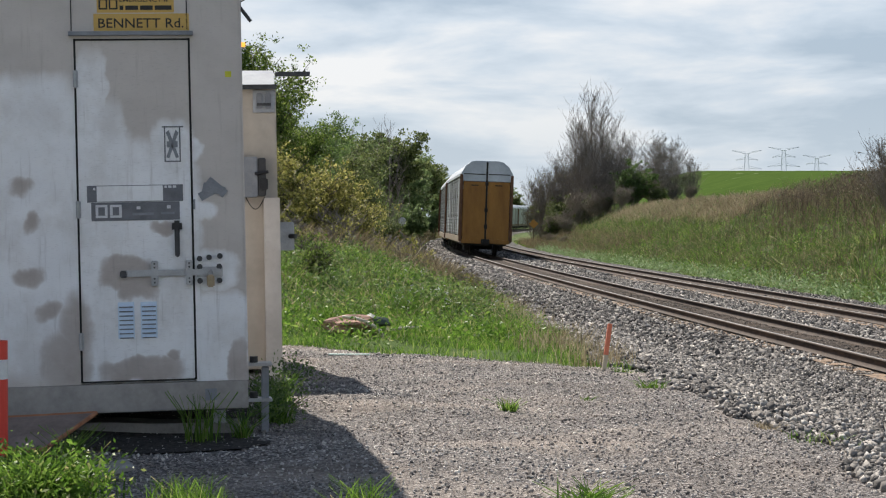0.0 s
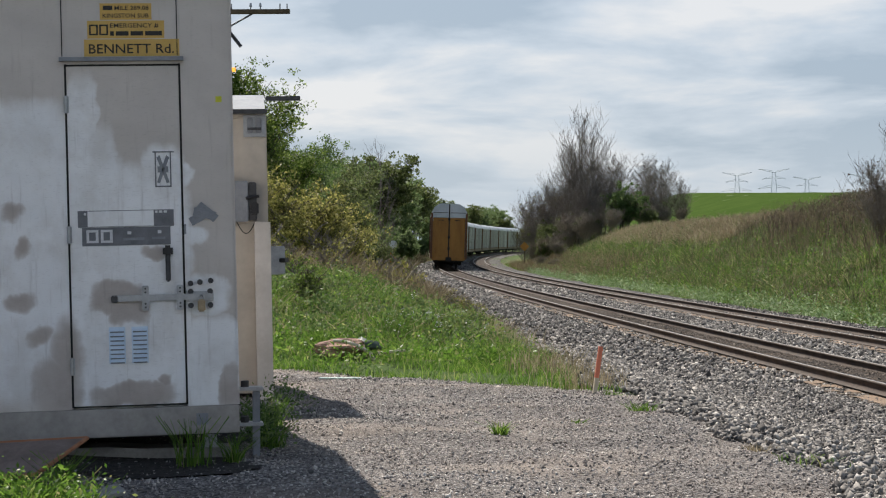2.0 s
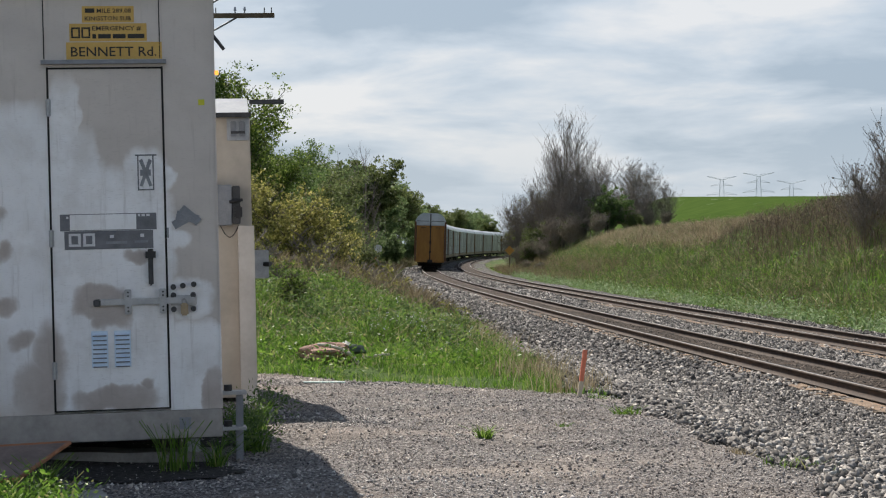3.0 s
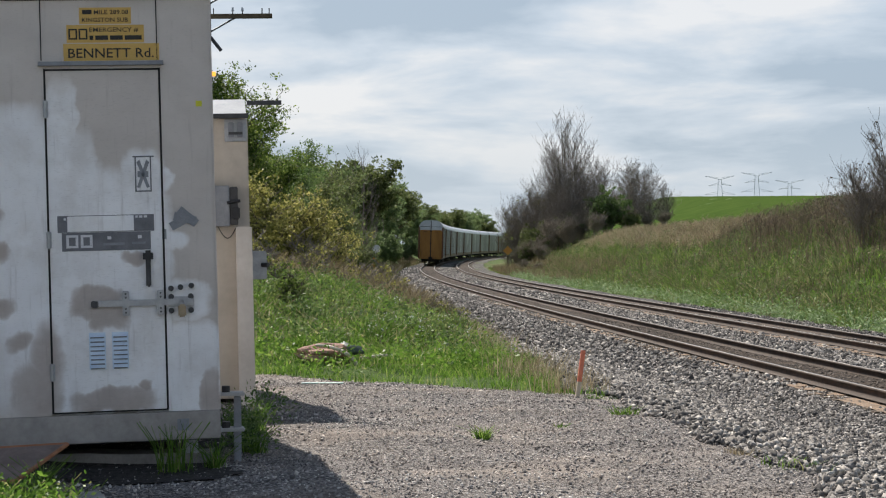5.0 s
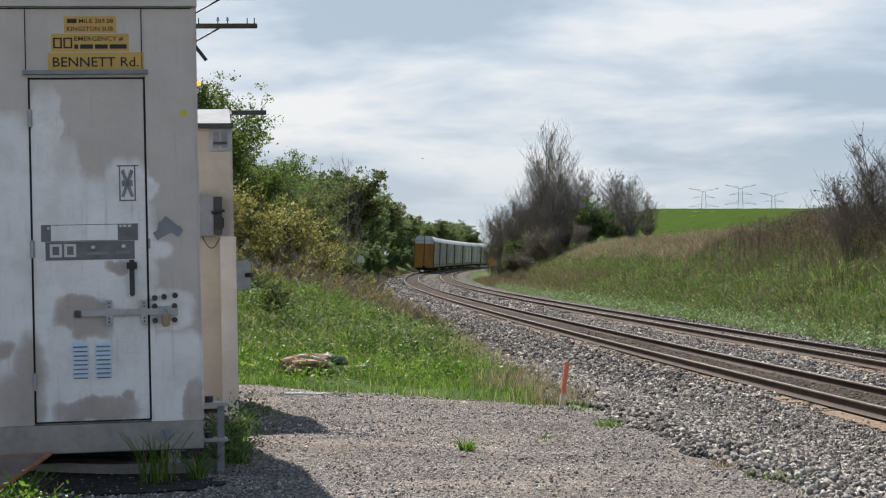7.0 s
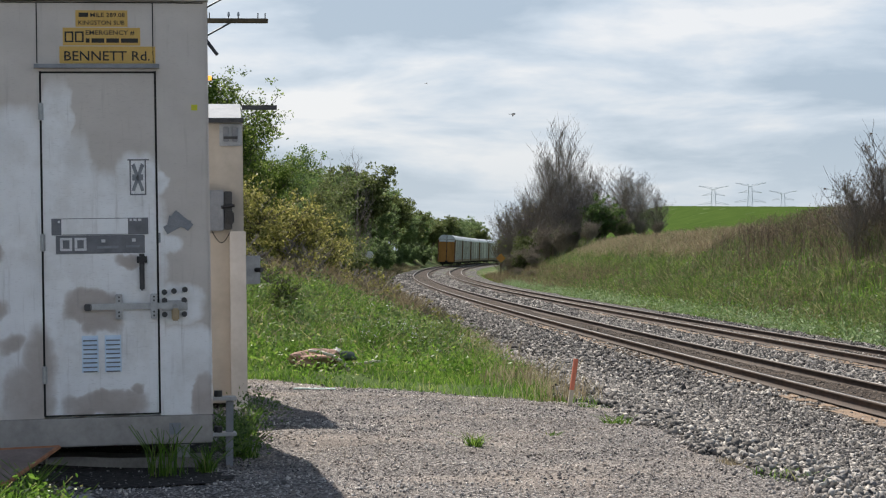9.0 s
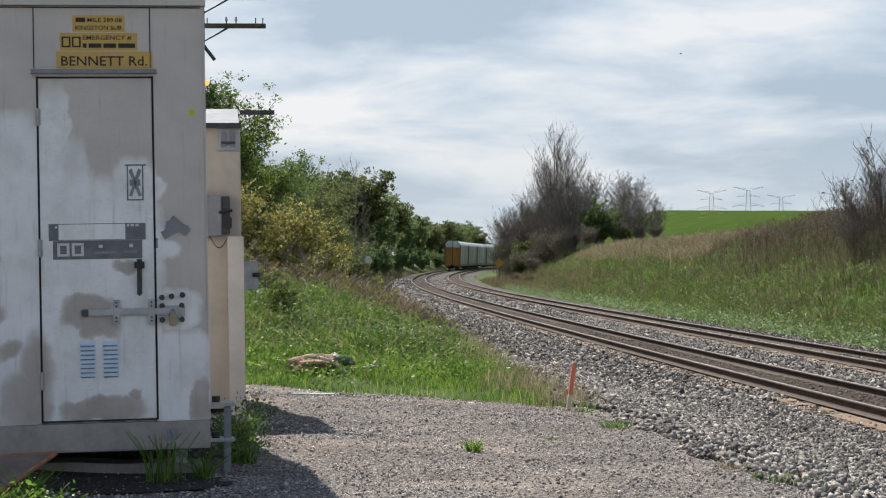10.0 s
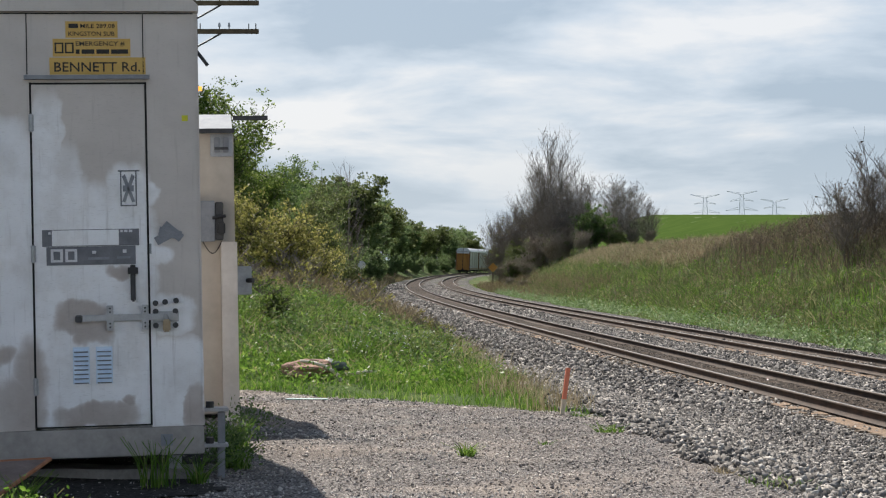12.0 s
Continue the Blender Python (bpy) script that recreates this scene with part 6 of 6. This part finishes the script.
_x, _y = clumped(2000, (-5.5, 0.9), (22, 33), 0.8, _g, 0.0, 9.0)
_ok = (bed_edge(_x, _y) < -0.5) & (pad_edge(_x, _y) < -0.2)
tufts("mound_weeds", _x[_ok], _y[_ok], 0.13, 0.026, 34, 0.12, M_LEAF_DARK, "low leafy weeds among the mound grass", 19)
_x, _y = clumped(1300, (-5.5, 1.2), (19.4, 33), 0.7, _g, -0.1, 5.2)
_ok = (bed_edge(_x, _y) < -0.4) & (pad_edge(_x, _y) < -0.15)
tufts("mound_weeds", _x[_ok], _y[_ok], 0.11, 0.026, 36, 0.12, M_GRASS, "bright leafy weeds among the mound grass", 30)
_x, _y = clumped(1300, (-5.5, 0.9), (22.5, 34), 0.8, _g, 0.15, 2.2)
_ok = (bed_edge(_x, _y) < -0.5) & (pad_edge(_x, _y) < -0.4)
tufts("mound_weeds", _x[_ok], _y[_ok], 0.17, 0.028, 34, 0.13, M_LEAF_OLIVE, "olive and straw weeds among the mound grass", 29)
_x, _y = clumped(60, (-1.2, 0.9), (20.5, 24), 0.6, _g, 0.2, 1.5)
_ok = (bed_edge(_x, _y) < -0.3)
tufts("seed_heads", _x[_ok], _y[_ok], 0.42, 0.012, 8, 0.04, M_PALE, "pale dandelion seed heads in the grass", 20, "flowers")


# ---- weeds in the gravel and by the hut ----
def weed(x, y, r, h, n, material, label, seed, broad=0.018, lean=1.1):
    g = np.random.default_rng(seed)
    n, broad = int(n * 1.9), broad * 0.6
    ax, ay = x + g.normal(0, r * 0.45, n), y + g.normal(0, r * 0.45, n)
    root = thing("weed", pose(0, 0, 0), label, "weed")
    ob = blades("foliage", ax, ay, h, broad, lean, material, "", seed, category="")
    ob.parent = root
    return root


weed(0.17, 13.05, 0.055, 0.11, 40, M_GRASS, "small green weed growing in gravel", 31, 0.022)
weed(0.77, 14.1, 0.05, 0.06, 22, M_GRASS, "tiny green weed growing in gravel", 32)
weed(1.33, 15.1, 0.13, 0.09, 60, M_GRASS, "low green weeds at the gravel edge", 33)
weed(1.2, 16.5, 0.12, 0.06, 45, M_GRASS, "green tuft at the foot of the stake", 34)
weed(2.05, 11.5, 0.22, 0.09, 40, M_GRASS, "sparse green weeds between gravel and ballast", 35)
weed(1.85, 12.3, 0.14, 0.07, 50, M_DRY, "dry stems between gravel and ballast", 36)
weed(0.48, 8.6, 0.13, 0.15, 110, M_GRASS, "green weed patch in the gravel", 37, 0.024)
weed(-0.56, 8.5, 0.12, 0.17, 90, M_GRASS, "bright grass tuft in the gravel", 38, 0.014, 0.6)
weed(-1.36, 8.45, 0.2, 0.16, 170, M_GRASS, "bright grass tuft in the gravel", 39, 0.014, 0.6)
weed(-1.68, 11.1, 0.14, 0.30, 36, M_GRASS, "tall grass tuft against the hut", 41, 0.014, 0.55)
weed(-1.46, 11.2, 0.07, 0.2, 45, M_GRASS, "tall grass tuft against the hut", 42, 0.014, 0.8)
weed(-1.34, 12.2, 0.09, 0.2, 60, M_GRASS, "tall weeds beside the step bracket", 43, 0.018, 0.7)
weed(-1.5, 13.4, 0.12, 0.22, 70, M_GRASS, "tall weeds beside the cabinet", 44, 0.02, 0.7)
weed(-2.28, 10.25, 0.07, 0.22, 45, M_GRASS, "tall grass tuft beside scrap metal", 45, 0.014, 0.7)
# deeper green than the other weeds: their shade is in the leaf colour
tufts("leafy_weed", np.array((-1.36, -1.42, -1.45, -1.52, -1.34, -1.5, -1.4, -1.56)), np.array((11.9, 12.4, 12.9, 13.5, 12.2, 13.0, 14.2, 14.8)), 0.14, 0.018, 170, 0.085, M_LEAF_DARK, "leafy green weeds beside the cabinet", 46, "weed", "stuff")
_wx = np.array((-2.3, -2.2, -2.1, -2.0, -1.92, -2.35, -2.15, -1.85, -2.25, -2.05, -2.4, -1.78, -2.12, -1.98))
_wy = np.array((8.6, 8.4, 8.65, 8.5, 8.6, 8.75, 8.8, 8.45, 8.85, 8.35, 8.5, 8.4, 8.55, 8.7))
tufts("leafy_weed", _wx, _wy, 0.14, 0.017, 360, 0.085, M_GRASS, "broad-leaved bright green weeds in front of the hut", 47, "weed", "stuff", 0.75)
weed(-2.1, 8.6, 0.28, 0.26, 260, M_GRASS, "bright grass in front of the hut", 48, 0.016, 0.8)
single_stones()


# ---- birds ----
M_BIRD = plain("dark_plumage", (0.02, 0.02, 0.022), (0.05, 0.048, 0.045), 20, 0.7)


def bird(span, label):
    """A small bird in flight, heading along x."""
    b = thing("bird", pose(0, 0, 0), label, "bird", "birds in flight")
    bm = bmesh.new()
    bmesh.ops.create_uvsphere(bm, u_segments=12, v_segments=8, radius=1.0)
    for v in bm.verts:
        k = 1 - 0.35 * max(0.0, -v.co.x)
        v.co = Vector((v.co.x * span * 0.24, v.co.y * span * 0.075 * k, v.co.z * span * 0.075 * k))
    part("body", bm, M_BIRD, b, shade=True)
    part("tail", prism([(-span * 0.2, 0.0), (-span * 0.42, span * 0.02), (-span * 0.42, -span * 0.03)], -span * 0.05, span * 0.05), M_BIRD, b)
    wings = []
    for s in (-1, 1):
        w = bmesh.new()
        pts = [(span * 0.1, 0), (span * 0.08, s * span * 0.28), (-span * 0.06, s * span * 0.52), (-span * 0.08, s * span * 0.25), (-span * 0.07, 0)]
        a = [w.verts.new((x, y, 0.006 * span)) for x, y in pts]
        c = [w.verts.new((x, y, -0.006 * span)) for x, y in pts]
        w.faces.new(a)
        w.faces.new(c[::-1])
        for i in range(5):
            w.faces.new((a[(i + 1) % 5], a[i], c[i], c[(i + 1) % 5]))
        bmesh.ops.recalc_face_normals(w, faces=w.faces)
        wings.append(part("wing", w, M_BIRD, b))
    return b, wings


near_bird, near_wings = bird(0.34, "small dark bird flying over the track")
far_bird, far_wings = bird(0.24, "small dark bird flying high over the bank")
high_bird, high_wings = bird(0.24, "small dark bird climbing over the far wood")


NEAR_FLIGHT = [(8.8, -0.55, 60.0, 5.95), (9.0, 1.96, 60.0, 5.84), (9.2, 4.66, 60.0, 5.74), (9.4, 7.56, 60.0, 5.72), (9.6, 10.95, 60.0, 5.78)]
FAR_FLIGHT = [(8.8, -3.31, 90.0, 9.38), (9.2, 0.9, 90.0, 9.7), (9.6, 5.51, 90.0, 10.33), (10.0, 11.05, 90.0, 11.2), (10.4, 16.84, 90.0, 12.4), (10.6, 20.05, 90.0, 13.39)]

HIGH_FLIGHT = [(5.0, -21.51, 110.0, 4.89), (6.8, -3.06, 110.0, 6.61), (7.2, 0.87, 110.0, 7.85), (7.8, 6.99, 110.0, 11.38), (8.4, 12.44, 110.0, 18.25)]


def flight(rows):
    """Rows of (seconds, x, y, z) drawn out straight to the clip's start and end."""
    out = []
    (t0, *a), (t1, *b) = rows[0], rows[1]
    out.append((0.0, *[p + (q - p) / (t1 - t0) * (0.0 - t0) for p, q in zip(a, b)]))
    out += rows
    (t0, *a), (t1, *b) = rows[-2], rows[-1]
    out.append((12.0, *[p + (q - p) / (t1 - t0) * (12.0 - t0) for p, q in zip(a, b)]))
    return [(t, pose(x, y, z, 0, -4, 6)) for t, x, y, z in out]


def motions():
    times = [i * 0.5 for i in range(25)]
    for i, w in enumerate(wagons):
        walk(w, [(t, wagon_pose(i, t)) for t in times])
    walk(near_bird, flight(NEAR_FLIGHT))
    walk(far_bird, flight(FAR_FLIGHT))
    walk(high_bird, flight(HIGH_FLIGHT))
    for wings, beat in ((near_wings, 0.2), (far_wings, 0.2), (high_wings, 0.2)):
        for s, w in zip((-1, 1), wings):
            walk(w, [(i * beat / 2, pose(0, 0, 0, s * (34 if i % 2 else -22), 0, 0)) for i in range(int(12 / beat * 2) + 1)])


motions()
